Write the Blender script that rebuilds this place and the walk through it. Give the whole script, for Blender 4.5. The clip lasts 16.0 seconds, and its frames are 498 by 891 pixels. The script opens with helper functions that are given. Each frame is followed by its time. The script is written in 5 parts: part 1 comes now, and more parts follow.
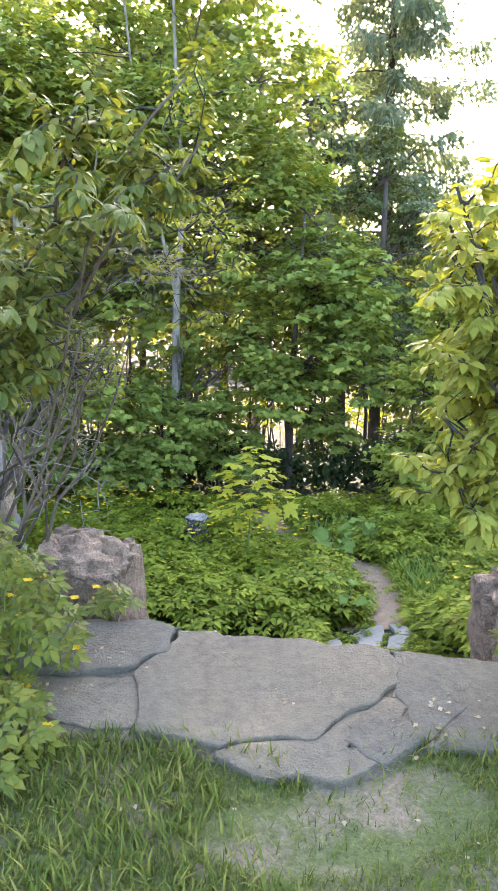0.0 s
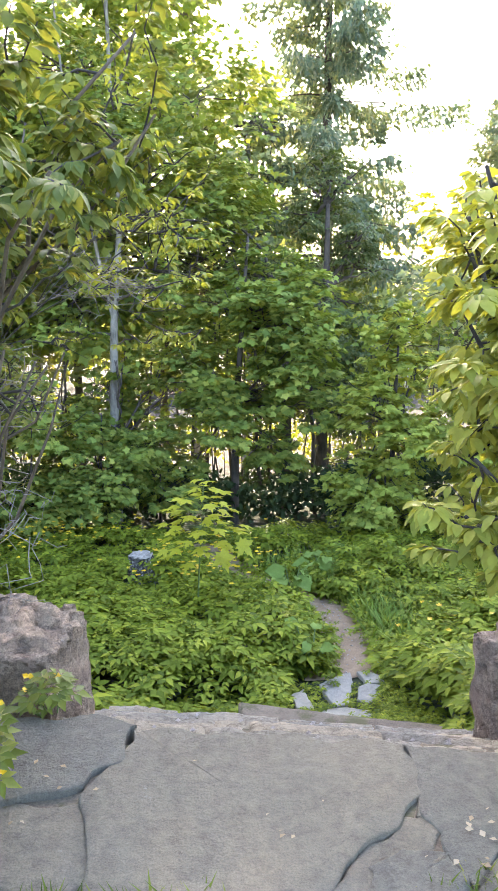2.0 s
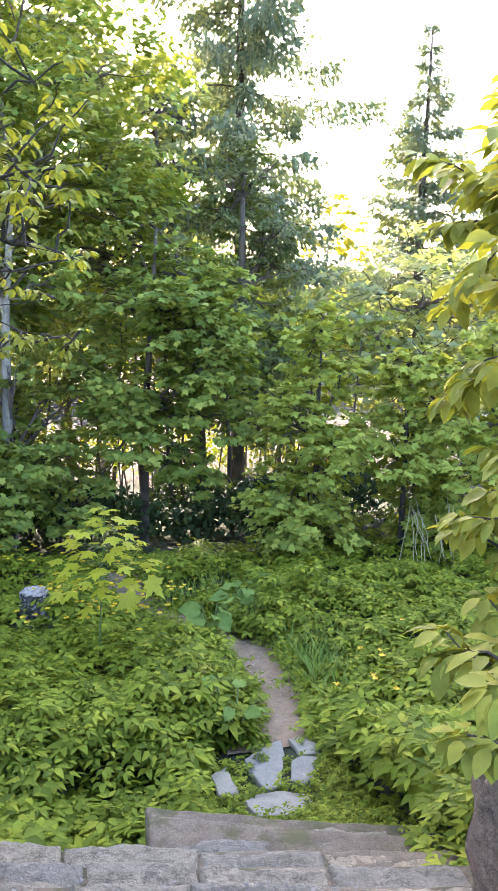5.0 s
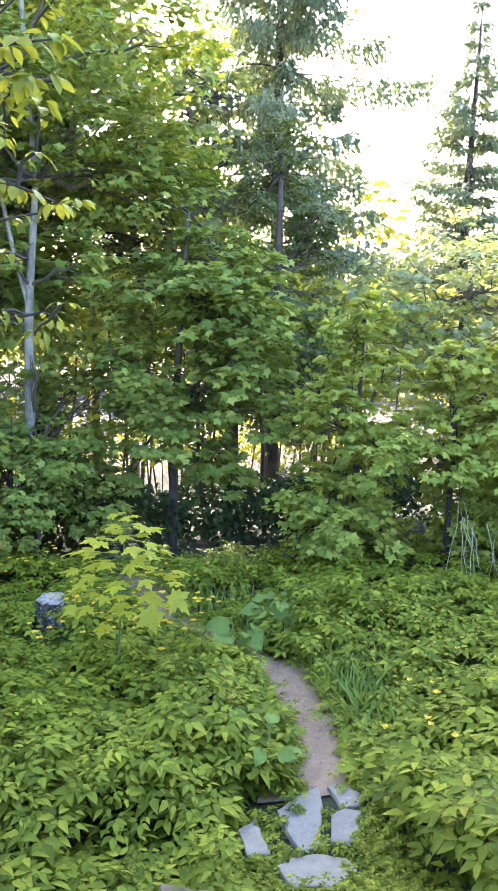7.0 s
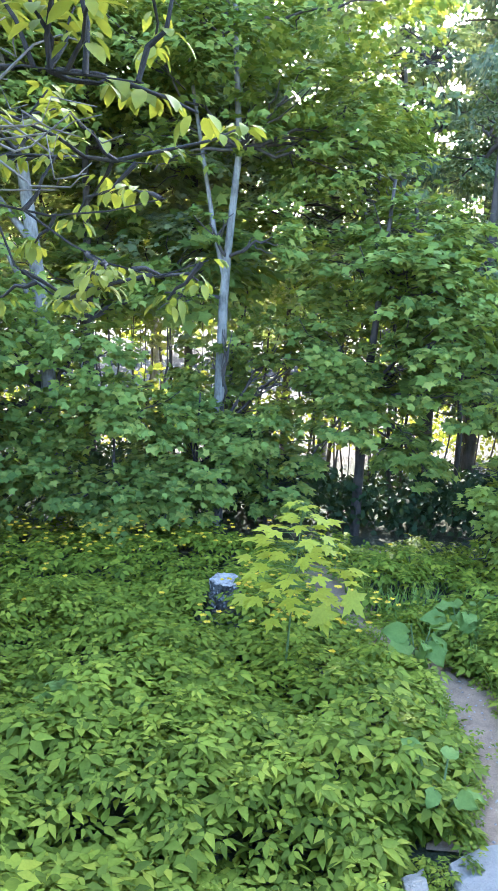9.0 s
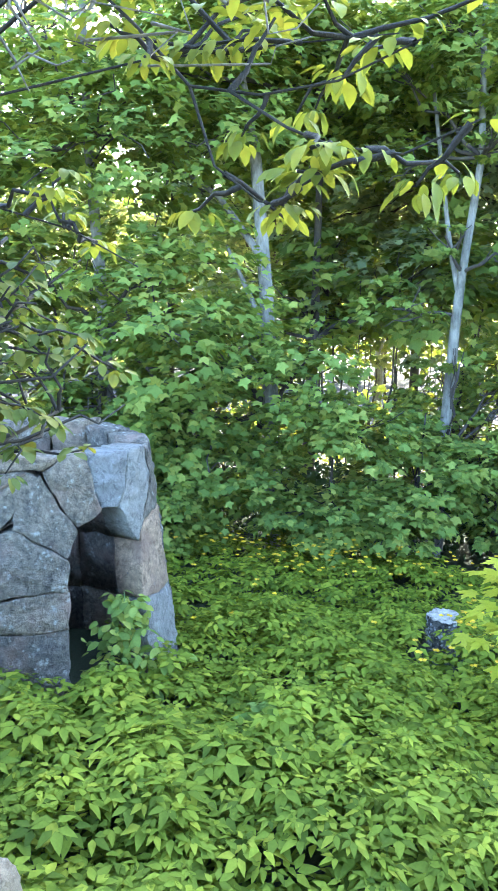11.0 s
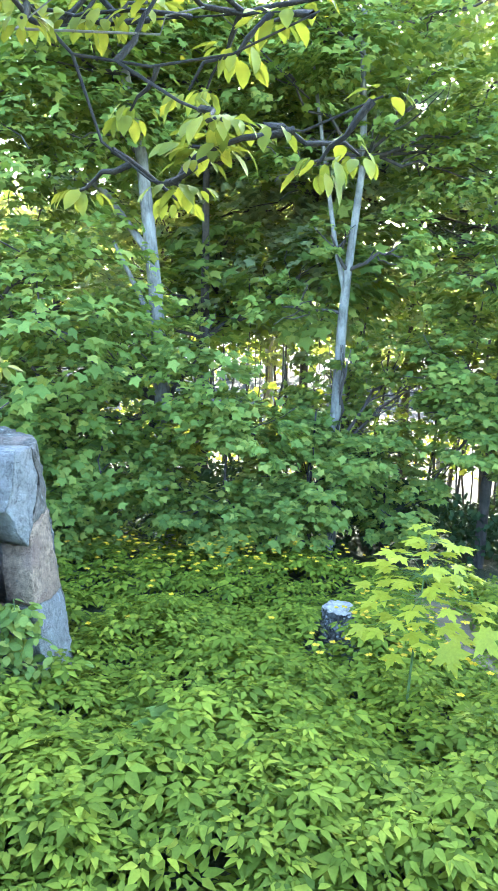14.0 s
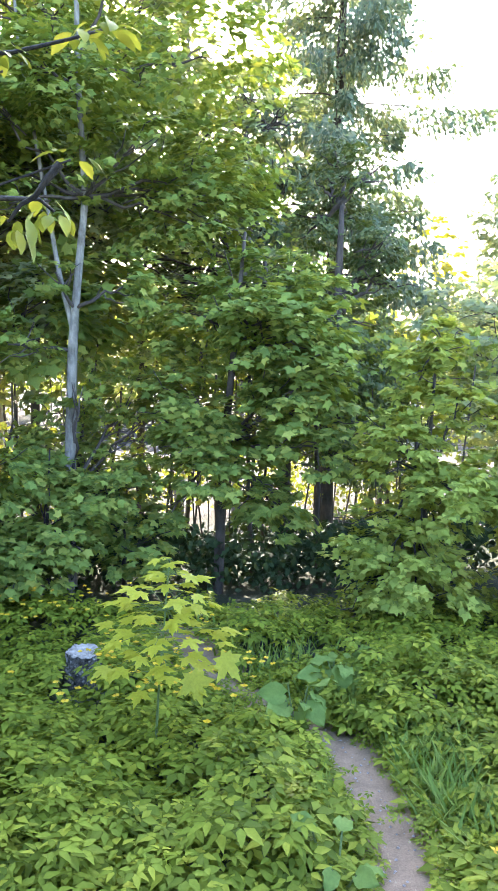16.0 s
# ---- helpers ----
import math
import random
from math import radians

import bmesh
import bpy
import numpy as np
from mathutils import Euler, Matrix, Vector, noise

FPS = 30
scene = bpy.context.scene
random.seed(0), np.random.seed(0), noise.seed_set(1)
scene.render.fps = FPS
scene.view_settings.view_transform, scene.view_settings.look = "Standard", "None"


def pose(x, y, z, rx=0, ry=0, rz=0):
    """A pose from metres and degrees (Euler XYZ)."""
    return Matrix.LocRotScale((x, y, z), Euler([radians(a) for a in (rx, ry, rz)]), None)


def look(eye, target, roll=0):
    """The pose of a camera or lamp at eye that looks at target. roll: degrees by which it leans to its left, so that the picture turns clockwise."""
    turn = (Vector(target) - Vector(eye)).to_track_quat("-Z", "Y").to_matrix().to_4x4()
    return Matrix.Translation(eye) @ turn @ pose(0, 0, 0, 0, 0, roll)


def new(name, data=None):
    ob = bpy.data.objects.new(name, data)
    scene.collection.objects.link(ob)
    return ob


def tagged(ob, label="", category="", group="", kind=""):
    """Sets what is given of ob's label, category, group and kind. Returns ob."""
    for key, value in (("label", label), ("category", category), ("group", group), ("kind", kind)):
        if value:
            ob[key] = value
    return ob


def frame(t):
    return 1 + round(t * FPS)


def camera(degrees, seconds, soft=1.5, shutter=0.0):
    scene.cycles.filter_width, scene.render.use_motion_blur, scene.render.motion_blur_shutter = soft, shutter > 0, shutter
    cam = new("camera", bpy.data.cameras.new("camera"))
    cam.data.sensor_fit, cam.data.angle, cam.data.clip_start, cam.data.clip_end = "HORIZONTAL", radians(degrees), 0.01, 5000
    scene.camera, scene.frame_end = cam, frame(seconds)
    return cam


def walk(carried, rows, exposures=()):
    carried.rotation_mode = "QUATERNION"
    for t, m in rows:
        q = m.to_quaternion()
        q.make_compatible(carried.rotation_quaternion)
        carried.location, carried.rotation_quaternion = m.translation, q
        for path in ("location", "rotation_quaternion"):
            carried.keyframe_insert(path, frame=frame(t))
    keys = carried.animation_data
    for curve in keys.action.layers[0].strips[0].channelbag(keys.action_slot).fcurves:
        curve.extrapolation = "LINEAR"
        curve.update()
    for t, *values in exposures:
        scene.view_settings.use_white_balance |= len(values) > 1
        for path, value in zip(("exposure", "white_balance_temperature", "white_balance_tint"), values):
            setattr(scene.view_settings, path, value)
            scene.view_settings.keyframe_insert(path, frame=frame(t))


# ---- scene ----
cam = camera(36.2, 16.0, soft=1.1)
METRES, EYE, TILT, LEAN, TURN = 3.7, 1.58, -13.5, 0.0, 0.0
ROWS = [
    (0.0, 0.0, 0.0, 0.0, 0.0, 0.0, -0.0),
    (0.5, -0.004, 0.0459, 0.0065, -1.34, 0.63, 0.12),
    (1.0, -0.0276, 0.0917, 0.0063, -2.56, 1.0, 1.03),
    (1.5, -0.0364, 0.1283, 0.0111, -3.56, 1.56, 1.31),
    (2.0, -0.0306, 0.1762, 0.0209, -4.65, 1.84, 1.2),
    (2.5, -0.0243, 0.2197, 0.0306, -7.04, 2.33, 1.32),
    (3.0, -0.0332, 0.2758, 0.0424, -9.3, 2.24, 1.87),
    (3.5, -0.0388, 0.327, 0.0529, -10.66, 2.49, 2.28),
    (4.0, -0.0258, 0.382, 0.0605, -11.0, 2.33, 2.16),
    (6.5, 0.0295, 0.6176, 0.0989, -10.77, 1.43, 1.26),
    (7.0, 0.0339, 0.6715, 0.1035, -8.74, 1.37, 1.08),
    (7.5, 0.0398, 0.7107, 0.1103, -5.0, 1.35, 0.38),
    (8.0, 0.0587, 0.7559, 0.1196, -1.01, 0.73, -0.83),
    (8.5, 0.0665, 0.7807, 0.1236, 2.63, 0.28, -2.15),
    (9.0, 0.0493, 0.8129, 0.1254, 5.44, -0.53, -2.94),
    (9.5, 0.0365, 0.8402, 0.12, 9.42, 0.17, -3.39),
    (10.0, 0.0315, 0.8769, 0.1046, 14.59, 0.38, -4.38),
    (12.5, 0.0167, 0.9284, 0.0955, 25.11, 0.14, -6.83),
    (13.0, 0.015, 0.9286, 0.095, 22.64, 0.2, -6.19),
    (13.5, 0.0154, 0.9298, 0.0954, 18.77, 0.46, -5.4),
    (14.0, 0.0171, 0.9313, 0.0962, 13.74, 0.98, -4.57),
    (14.5, 0.0207, 0.9328, 0.0972, 9.07, 1.66, -3.69),
    (15.0, 0.0234, 0.9321, 0.0986, 4.17, 2.59, -2.69),
    (15.5, 0.0248, 0.9302, 0.1003, -0.62, 3.54, -1.64),
    (16.0, 0.0273, 0.9265, 0.1016, -5.53, 4.45, -0.43),
]
walk(cam, [(t, pose(0, 0, EYE, TILT, LEAN, TURN) @ pose(METRES * x, METRES * y, METRES * z, 90 + pitch, roll, yaw)) for t, x, y, z, yaw, pitch, roll in ROWS],
     [(0.0, 3.44, 6200, 18), (2.5, 3.46, 6200, 18), (4.0, 3.35, 6100, 19), (7.0, 3.52, 5700, 18), (9.5, 3.72, 5050, 12), (12.5, 4.15, 5300, 4), (14.0, 4.14, 5200, 4), (15.0, 3.72, 4900, 12), (16.0, 3.6, 5550, 17)])

# ---- light ----
SUN_AZ, SUN_EL = radians(-4.0), radians(24.0)     # low, from ahead beyond the wood
world = bpy.data.worlds.new("world")
scene.world = world
world.use_nodes = True
wn, wl = world.node_tree.nodes, world.node_tree.links
sky = wn.new("ShaderNodeTexSky")
sky.sky_type = "NISHITA"
sky.sun_disc = False
sky.sun_elevation = SUN_EL
sky.sun_rotation = SUN_AZ
sky.dust_density = 3.0
sky.air_density = 1.0
wl.new(sky.outputs[0], wn["Background"].inputs[0])
wn["Background"].inputs[1].default_value = 0.15
sun_data = bpy.data.lights.new("sun", "SUN")
sun_data.energy = 3.0
sun_data.angle = radians(0.6)
sun_data.color = (1.0, 0.86, 0.62)
sun = new("sun", sun_data)
sun_dir = Vector((math.sin(SUN_AZ) * math.cos(SUN_EL), math.cos(SUN_AZ) * math.cos(SUN_EL), math.sin(SUN_EL)))
sun.matrix_world = look(sun_dir * 60, (0, 0, 0))


# ---- materials ----
def nodes_of(name):
    m = bpy.data.materials.new(name)
    m.use_nodes = True
    nt = m.node_tree
    return m, nt, nt.nodes["Principled BSDF"]


def noise_node(nt, scale, detail=4.0, rough=0.6, vec=None):
    n = nt.nodes.new("ShaderNodeTexNoise")
    n.inputs["Scale"].default_value = scale
    n.inputs["Detail"].default_value = detail
    n.inputs["Roughness"].default_value = rough
    if vec is None:
        vec = nt.nodes.new("ShaderNodeNewGeometry").outputs["Position"]
    nt.links.new(vec, n.inputs["Vector"])
    return n.outputs["Fac"]


def ramp(nt, fac, stops):
    r = nt.nodes.new("ShaderNodeValToRGB")
    while len(r.color_ramp.elements) < len(stops):
        r.color_ramp.elements.new(0.5)
    for e, (p, c) in zip(r.color_ramp.elements, stops):
        e.position = p
        e.color = (*c, 1) if len(c) == 3 else c
    nt.links.new(fac, r.inputs[0])
    return r.outputs[0]


def mixed(nt, fac, a, b, blend="MIX"):
    n = nt.nodes.new("ShaderNodeMix")
    n.data_type = "RGBA"
    n.blend_type = blend
    for sock, v in ((n.inputs[0], fac), (n.inputs[6], a), (n.inputs[7], b)):
        if isinstance(v, (int, float)):
            sock.default_value = v
        elif isinstance(v, tuple):
            sock.default_value = (*v, 1)
        else:
            nt.links.new(v, sock)
    return n.outputs[2]


def bump(nt, bsdf, height, strength, distance):
    b = nt.nodes.new("ShaderNodeBump")
    b.inputs["Strength"].default_value = strength
    b.inputs["Distance"].default_value = distance
    nt.links.new(height, b.inputs["Height"])
    nt.links.new(b.outputs[0], bsdf.inputs["Normal"])


def leaf_material(name, dark, light, yellow, translucent=0.42, rough=0.45, patch=1.3, glow=(1.25, 1.15, 0.45), gloss=0.4, mid=0.55):
    """Leaf: random tint leaf by leaf, patches of lighter growth, light shining through."""
    m, nt, bsdf = nodes_of(name)
    geo = nt.nodes.new("ShaderNodeNewGeometry")
    tint = ramp(nt, geo.outputs["Random Per Island"], [(0.0, tuple(0.6 * c for c in dark)), (mid, light), (1.0, yellow)])
    clump = noise_node(nt, patch, 3.0, 0.6, geo.outputs["Position"])
    shade = ramp(nt, clump, [(0.32, dark), (0.68, light)])
    col = mixed(nt, 0.45, tint, shade)
    fine = noise_node(nt, 60.0, 2.0, 0.5, geo.outputs["Position"])
    col = mixed(nt, 0.35, col, ramp(nt, fine, [(0.3, (0.55, 0.55, 0.55)), (0.7, (1.0, 1.0, 1.0))]), "MULTIPLY")
    nt.links.new(col, bsdf.inputs["Base Color"])
    bsdf.inputs["Roughness"].default_value = rough
    bsdf.inputs["Specular IOR Level"].default_value = gloss
    tr = nt.nodes.new("ShaderNodeBsdfTranslucent")
    nt.links.new(mixed(nt, 1.0, col, glow, "MULTIPLY"), tr.inputs["Color"])
    mx = nt.nodes.new("ShaderNodeMixShader")
    mx.inputs[0].default_value = translucent
    nt.links.new(bsdf.outputs[0], mx.inputs[1])
    nt.links.new(tr.outputs[0], mx.inputs[2])
    nt.links.new(mx.outputs[0], nt.nodes["Material Output"].inputs["Surface"])
    return m


M_ELDER = leaf_material("ground_elder_leaf", (0.072, 0.109, 0.008), (0.260, 0.309, 0.027), (0.453, 0.436, 0.038), 0.24, 0.60, 2.4, gloss=0.12, mid=0.70)
M_MAPLE = leaf_material("maple_leaf", (0.144, 0.212, 0.050), (0.307, 0.382, 0.077), (0.540, 0.500, 0.102), 0.38, 0.62, gloss=0.10)
# Maple leaf brightened to stand for sun on the right-hand bushes
M_BUSH = leaf_material("sunlit_maple_leaf", (0.215, 0.283, 0.052), (0.430, 0.479, 0.086), (0.602, 0.576, 0.120), 0.40, 0.62, gloss=0.10)
# Brightened and yellowed: sun through the leaves is put into this colour
M_YSUNLIT = leaf_material("sunlit_yellow_leaf", (0.394, 0.417, 0.033), (0.532, 0.508, 0.040), (0.611, 0.563, 0.056), 0.5, 0.45, gloss=0.3)
M_SHRUB = leaf_material("shrub_leaf", (0.087, 0.132, 0.032), (0.183, 0.216, 0.053), (0.362, 0.306, 0.059), 0.42, 0.55, gloss=0.15)
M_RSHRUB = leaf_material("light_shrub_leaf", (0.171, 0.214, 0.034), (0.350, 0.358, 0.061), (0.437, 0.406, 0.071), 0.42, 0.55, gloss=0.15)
M_DARKTREE = leaf_material("elm_leaf", (0.083, 0.123, 0.043), (0.152, 0.200, 0.057), (0.264, 0.262, 0.077), 0.34, 0.5, 0.7)
# Thicket leaf darkened to carry the shade under the trees
M_THICKET = leaf_material("shaded_thicket_leaf", (0.030, 0.055, 0.024), (0.060, 0.095, 0.035), (0.09, 0.12, 0.048), 0.12, 0.7, gloss=0.15)
# Needles lightened, so the colour carries haze over the distant spruces
M_NEEDLE = leaf_material("spruce_needle", (0.105, 0.150, 0.095), (0.175, 0.225, 0.130), (0.345, 0.320, 0.150), 0.30, 0.6, 0.6)
# Back-row leaf paled and greyed: glare from the sky put into its colour
M_HAZED = leaf_material("hazed_tree_leaf", (0.231, 0.290, 0.144), (0.374, 0.430, 0.218), (0.528, 0.520, 0.241), 0.50, 0.6, 0.6, gloss=0.15)
M_FAR = leaf_material("far_leaf", (0.118, 0.171, 0.038), (0.218, 0.273, 0.054), (0.516, 0.461, 0.078), 0.4, 0.6, 0.3)
M_GRASS = leaf_material("grass_blade", (0.055, 0.090, 0.015), (0.165, 0.203, 0.035), (0.360, 0.306, 0.085), 0.25, 0.7, 2.0, gloss=0.1)
M_LONGGRASS = leaf_material("long_grass_blade", (0.140, 0.224, 0.037), (0.227, 0.318, 0.058), (0.367, 0.393, 0.086), 0.35, 0.6, gloss=0.15)
M_BURDOCK = leaf_material("burdock_leaf", (0.130, 0.210, 0.040), (0.235, 0.320, 0.070), (0.330, 0.390, 0.085), 0.3, 0.75, 9.0, gloss=0.15)
M_HERB = leaf_material("celandine_leaf", (0.108, 0.150, 0.021), (0.196, 0.233, 0.027), (0.325, 0.300, 0.036), 0.45)
M_PETAL = leaf_material("yellow_petal", (0.70, 0.42, 0.010), (0.85, 0.58, 0.015), (0.90, 0.66, 0.02), 0.3, 0.5, 3.0, (1.1, 1.0, 0.5))


def bark_material(name, dark, light, scale=9.0):
    m, nt, bsdf = nodes_of(name)
    tc = nt.nodes.new("ShaderNodeTexCoord")
    mp = nt.nodes.new("ShaderNodeMapping")
    mp.inputs["Scale"].default_value = (1, 1, 0.25)
    nt.links.new(tc.outputs["Object"], mp.inputs[0])
    f = noise_node(nt, scale * 3, 6.0, 0.7, mp.outputs[0])
    g = noise_node(nt, scale * 0.5, 3.0, 0.6, tc.outputs["Object"])
    col = mixed(nt, 0.5, ramp(nt, f, [(0.35, dark), (0.65, light)]), ramp(nt, g, [(0.35, dark), (0.6, light)]))
    nt.links.new(col, bsdf.inputs["Base Color"])
    bsdf.inputs["Roughness"].default_value = 0.9
    bump(nt, bsdf, f, 0.7, 0.02)
    return m


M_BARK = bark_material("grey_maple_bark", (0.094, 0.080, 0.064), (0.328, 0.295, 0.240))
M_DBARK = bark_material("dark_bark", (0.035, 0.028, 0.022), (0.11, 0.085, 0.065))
M_TWIG = bark_material("twig_bark", (0.016, 0.013, 0.010), (0.062, 0.050, 0.038), 20)
M_PALEBARK = bark_material("pale_bark", (0.40, 0.37, 0.33), (0.70, 0.67, 0.62))
M_LIMB = bark_material("limb_bark", (0.055, 0.042, 0.028), (0.15, 0.115, 0.075), 20)
M_DEADTWIG = bark_material("dead_twig", (0.17, 0.14, 0.11), (0.36, 0.31, 0.25), 20)
M_STALK = bark_material("dry_stalk", (0.30, 0.25, 0.14), (0.52, 0.45, 0.28), 20)
M_GREENSTEM = bark_material("green_stem", (0.09, 0.13, 0.03), (0.17, 0.22, 0.06), 20)


def stone_material(name, dark, mid, light, lichen=(0.46, 0.45, 0.41), lichen_at=0.62, speck=0.5, rough=0.88, rust=0.0, relief=0.018, cracks=0.6):
    """Granite: mineral grain, broad staining, lichen spots and a pitted relief."""
    m, nt, bsdf = nodes_of(name)
    pos = nt.nodes.new("ShaderNodeNewGeometry").outputs["Position"]
    rnd = nt.nodes.new("ShaderNodeObjectInfo").outputs["Random"]
    broad = noise_node(nt, 4.0, 6.0, 0.65, pos)
    mid_n = noise_node(nt, 22.0, 6.0, 0.7, pos)
    grain = noise_node(nt, 210.0, 3.0, 0.7, pos)
    col = ramp(nt, broad, [(0.28, dark), (0.52, mid), (0.75, light)])
    col = mixed(nt, 0.58, col, ramp(nt, mid_n, [(0.33, dark), (0.67, light)]))
    col = mixed(nt, speck, col, ramp(nt, grain, [(0.36, (0.52, 0.52, 0.52)), (0.50, (0.96, 0.96, 0.96)), (0.66, (1.25, 1.24, 1.22))]), "MULTIPLY")
    col = mixed(nt, 1.0, col, ramp(nt, rnd, [(0.0, (0.72, 0.75, 0.82)), (0.5, (1.0, 1.0, 1.0)), (1.0, (1.2, 1.12, 1.02))]), "MULTIPLY")
    vor = nt.nodes.new("ShaderNodeTexVoronoi")
    vor.inputs["Scale"].default_value = 26.0
    nt.links.new(pos, vor.inputs["Vector"])
    lic = mixed(nt, 1.0, ramp(nt, noise_node(nt, 9.0, 5.0, 0.75, pos), [(lichen_at, (0, 0, 0)), (lichen_at + 0.06, (1, 1, 1))]),
                ramp(nt, vor.outputs["Distance"], [(0.25, (1, 1, 1)), (0.55, (0.1, 0.1, 0.1))]), "MULTIPLY")
    col = mixed(nt, lic, col, lichen)
    crack = noise_node(nt, 5.0, 7.0, 0.62, pos)
    col = mixed(nt, cracks, col, ramp(nt, crack, [(0.474, (1, 1, 1)), (0.495, (0.30, 0.28, 0.26)), (0.516, (1, 1, 1))]), "MULTIPLY")
    if rust:
        r = ramp(nt, noise_node(nt, 3.2, 4.0, 0.6, pos), [(0.52, (0, 0, 0)), (0.66, (rust, rust, rust))])
        col = mixed(nt, r, col, (0.36, 0.22, 0.155))
    nt.links.new(col, bsdf.inputs["Base Color"])
    bsdf.inputs["Roughness"].default_value = rough
    h = nt.nodes.new("ShaderNodeMath")
    h.operation = "ADD"
    nt.links.new(mid_n, h.inputs[0])
    nt.links.new(noise_node(nt, 70.0, 5.0, 0.7, pos), h.inputs[1])
    bump(nt, bsdf, h.outputs[0], 1.0, relief)
    return m


M_SLAB = stone_material("landing_granite", (0.105, 0.090, 0.063), (0.153, 0.133, 0.092), (0.205, 0.179, 0.125), (0.239, 0.224, 0.173), 0.64, 0.40, relief=0.014, cracks=0.22)
M_STEP = stone_material("step_granite", (0.154, 0.128, 0.086), (0.295, 0.250, 0.176), (0.412, 0.354, 0.253), (0.317, 0.298, 0.242), 0.62, 0.42, relief=0.022)
M_PINK = stone_material("pink_granite", (0.107, 0.074, 0.051), (0.505, 0.342, 0.224), (0.708, 0.521, 0.342), (0.372, 0.320, 0.262), 0.60, 0.8, 0.9, 0.55, relief=0.035)
M_TOWER = stone_material("tower_granite", (0.053, 0.045, 0.035), (0.198, 0.163, 0.119), (0.500, 0.400, 0.282), (0.483, 0.440, 0.356), 0.54, 0.8, 0.9, 0.45, relief=0.035)
M_PALE = stone_material("pale_granite", (0.210, 0.188, 0.158), (0.350, 0.318, 0.268), (0.500, 0.455, 0.390), (0.440, 0.420, 0.380), 0.58, 0.85, 0.9, relief=0.03)
M_FLAG = stone_material("flagstone", (0.220, 0.196, 0.147), (0.286, 0.254, 0.189), (0.352, 0.310, 0.225), (0.396, 0.383, 0.347), 0.72, 0.25, 0.7, relief=0.006, cracks=0.15)
M_PEBBLE = stone_material("gravel", (0.20, 0.18, 0.16), (0.33, 0.30, 0.27), (0.46, 0.43, 0.40))


def soil_material(name, dark, light, moss=None):
    m, nt, bsdf = nodes_of(name)
    pos = nt.nodes.new("ShaderNodeNewGeometry").outputs["Position"]
    a = noise_node(nt, 7.0, 6.0, 0.7, pos)
    b = noise_node(nt, 90.0, 4.0, 0.7, pos)
    col = mixed(nt, 0.5, ramp(nt, a, [(0.35, dark), (0.65, light)]), ramp(nt, b, [(0.35, dark), (0.65, light)]))
    if moss:
        col = mixed(nt, ramp(nt, noise_node(nt, 4.5, 5.0, 0.7, pos), [(0.50, (0, 0, 0)), (0.60, (1, 1, 1))]), col, moss)
    nt.links.new(col, bsdf.inputs["Base Color"])
    bsdf.inputs["Roughness"].default_value = 1.0
    bump(nt, bsdf, b, 0.4, 0.01)
    return m


M_PATH = soil_material("trodden_earth", (0.16, 0.105, 0.058), (0.35, 0.245, 0.145))
M_JOINT = soil_material("joint_soil", (0.064, 0.048, 0.032), (0.208, 0.160, 0.104), (0.080, 0.072, 0.029))
M_STUMPWOOD = bark_material("weathered_wood", (0.12, 0.10, 0.07), (0.58, 0.50, 0.40), 16)
M_STUMPBARK = stone_material("stump_bark", (0.015, 0.012, 0.009), (0.130, 0.108, 0.080), (0.38, 0.33, 0.26), (0.62, 0.58, 0.52), 0.46, 0.7, 0.95, relief=0.03, cracks=0.9)
M_LITTER = leaf_material("dry_leaf", (0.22, 0.15, 0.08), (0.36, 0.27, 0.16), (0.50, 0.42, 0.30), 0.15, 0.8)


def ground_material():
    """Turf on the lawn, dark humus under the plants, a dry meadow far down the slope."""
    m, nt, bsdf = nodes_of("ground_earth")
    pos = nt.nodes.new("ShaderNodeNewGeometry").outputs["Position"]
    sep = nt.nodes.new("ShaderNodeSeparateXYZ")
    nt.links.new(pos, sep.inputs[0])
    fine = noise_node(nt, 55.0, 5.0, 0.7, pos)
    wide = noise_node(nt, 2.6, 4.0, 0.65, pos)
    turf = mixed(nt, ramp(nt, wide, [(0.46, (0, 0, 0)), (0.60, (1, 1, 1))]),
                 ramp(nt, fine, [(0.3, (0.07, 0.09, 0.020)), (0.7, (0.15, 0.165, 0.05))]),
                 ramp(nt, fine, [(0.3, (0.15, 0.115, 0.072)), (0.7, (0.30, 0.24, 0.16))]))
    humus = ramp(nt, fine, [(0.3, (0.022, 0.030, 0.010)), (0.7, (0.055, 0.06, 0.022))])
    far = noise_node(nt, 0.35, 5.0, 0.65, pos)
    meadow = mixed(nt, ramp(nt, far, [(0.42, (0, 0, 0)), (0.58, (1, 1, 1))]), (0.045, 0.030, 0.018), (0.032, 0.028, 0.009))
    mr = nt.nodes.new("ShaderNodeMapRange")
    mr.inputs[1].default_value, mr.inputs[2].default_value = 2.5, 3.2
    nt.links.new(sep.outputs[1], mr.inputs[0])
    mf = nt.nodes.new("ShaderNodeMapRange")
    mf.inputs[1].default_value, mf.inputs[2].default_value = 19.0, 21.0
    nt.links.new(sep.outputs[1], mf.inputs[0])
    col = mixed(nt, mr.outputs[0], turf, humus)
    col = mixed(nt, mf.outputs[0], col, meadow)
    nt.links.new(col, bsdf.inputs["Base Color"])
    bsdf.inputs["Roughness"].default_value = 1.0
    bump(nt, bsdf, fine, 0.8, 0.03)
    return m


M_GROUND = ground_material()


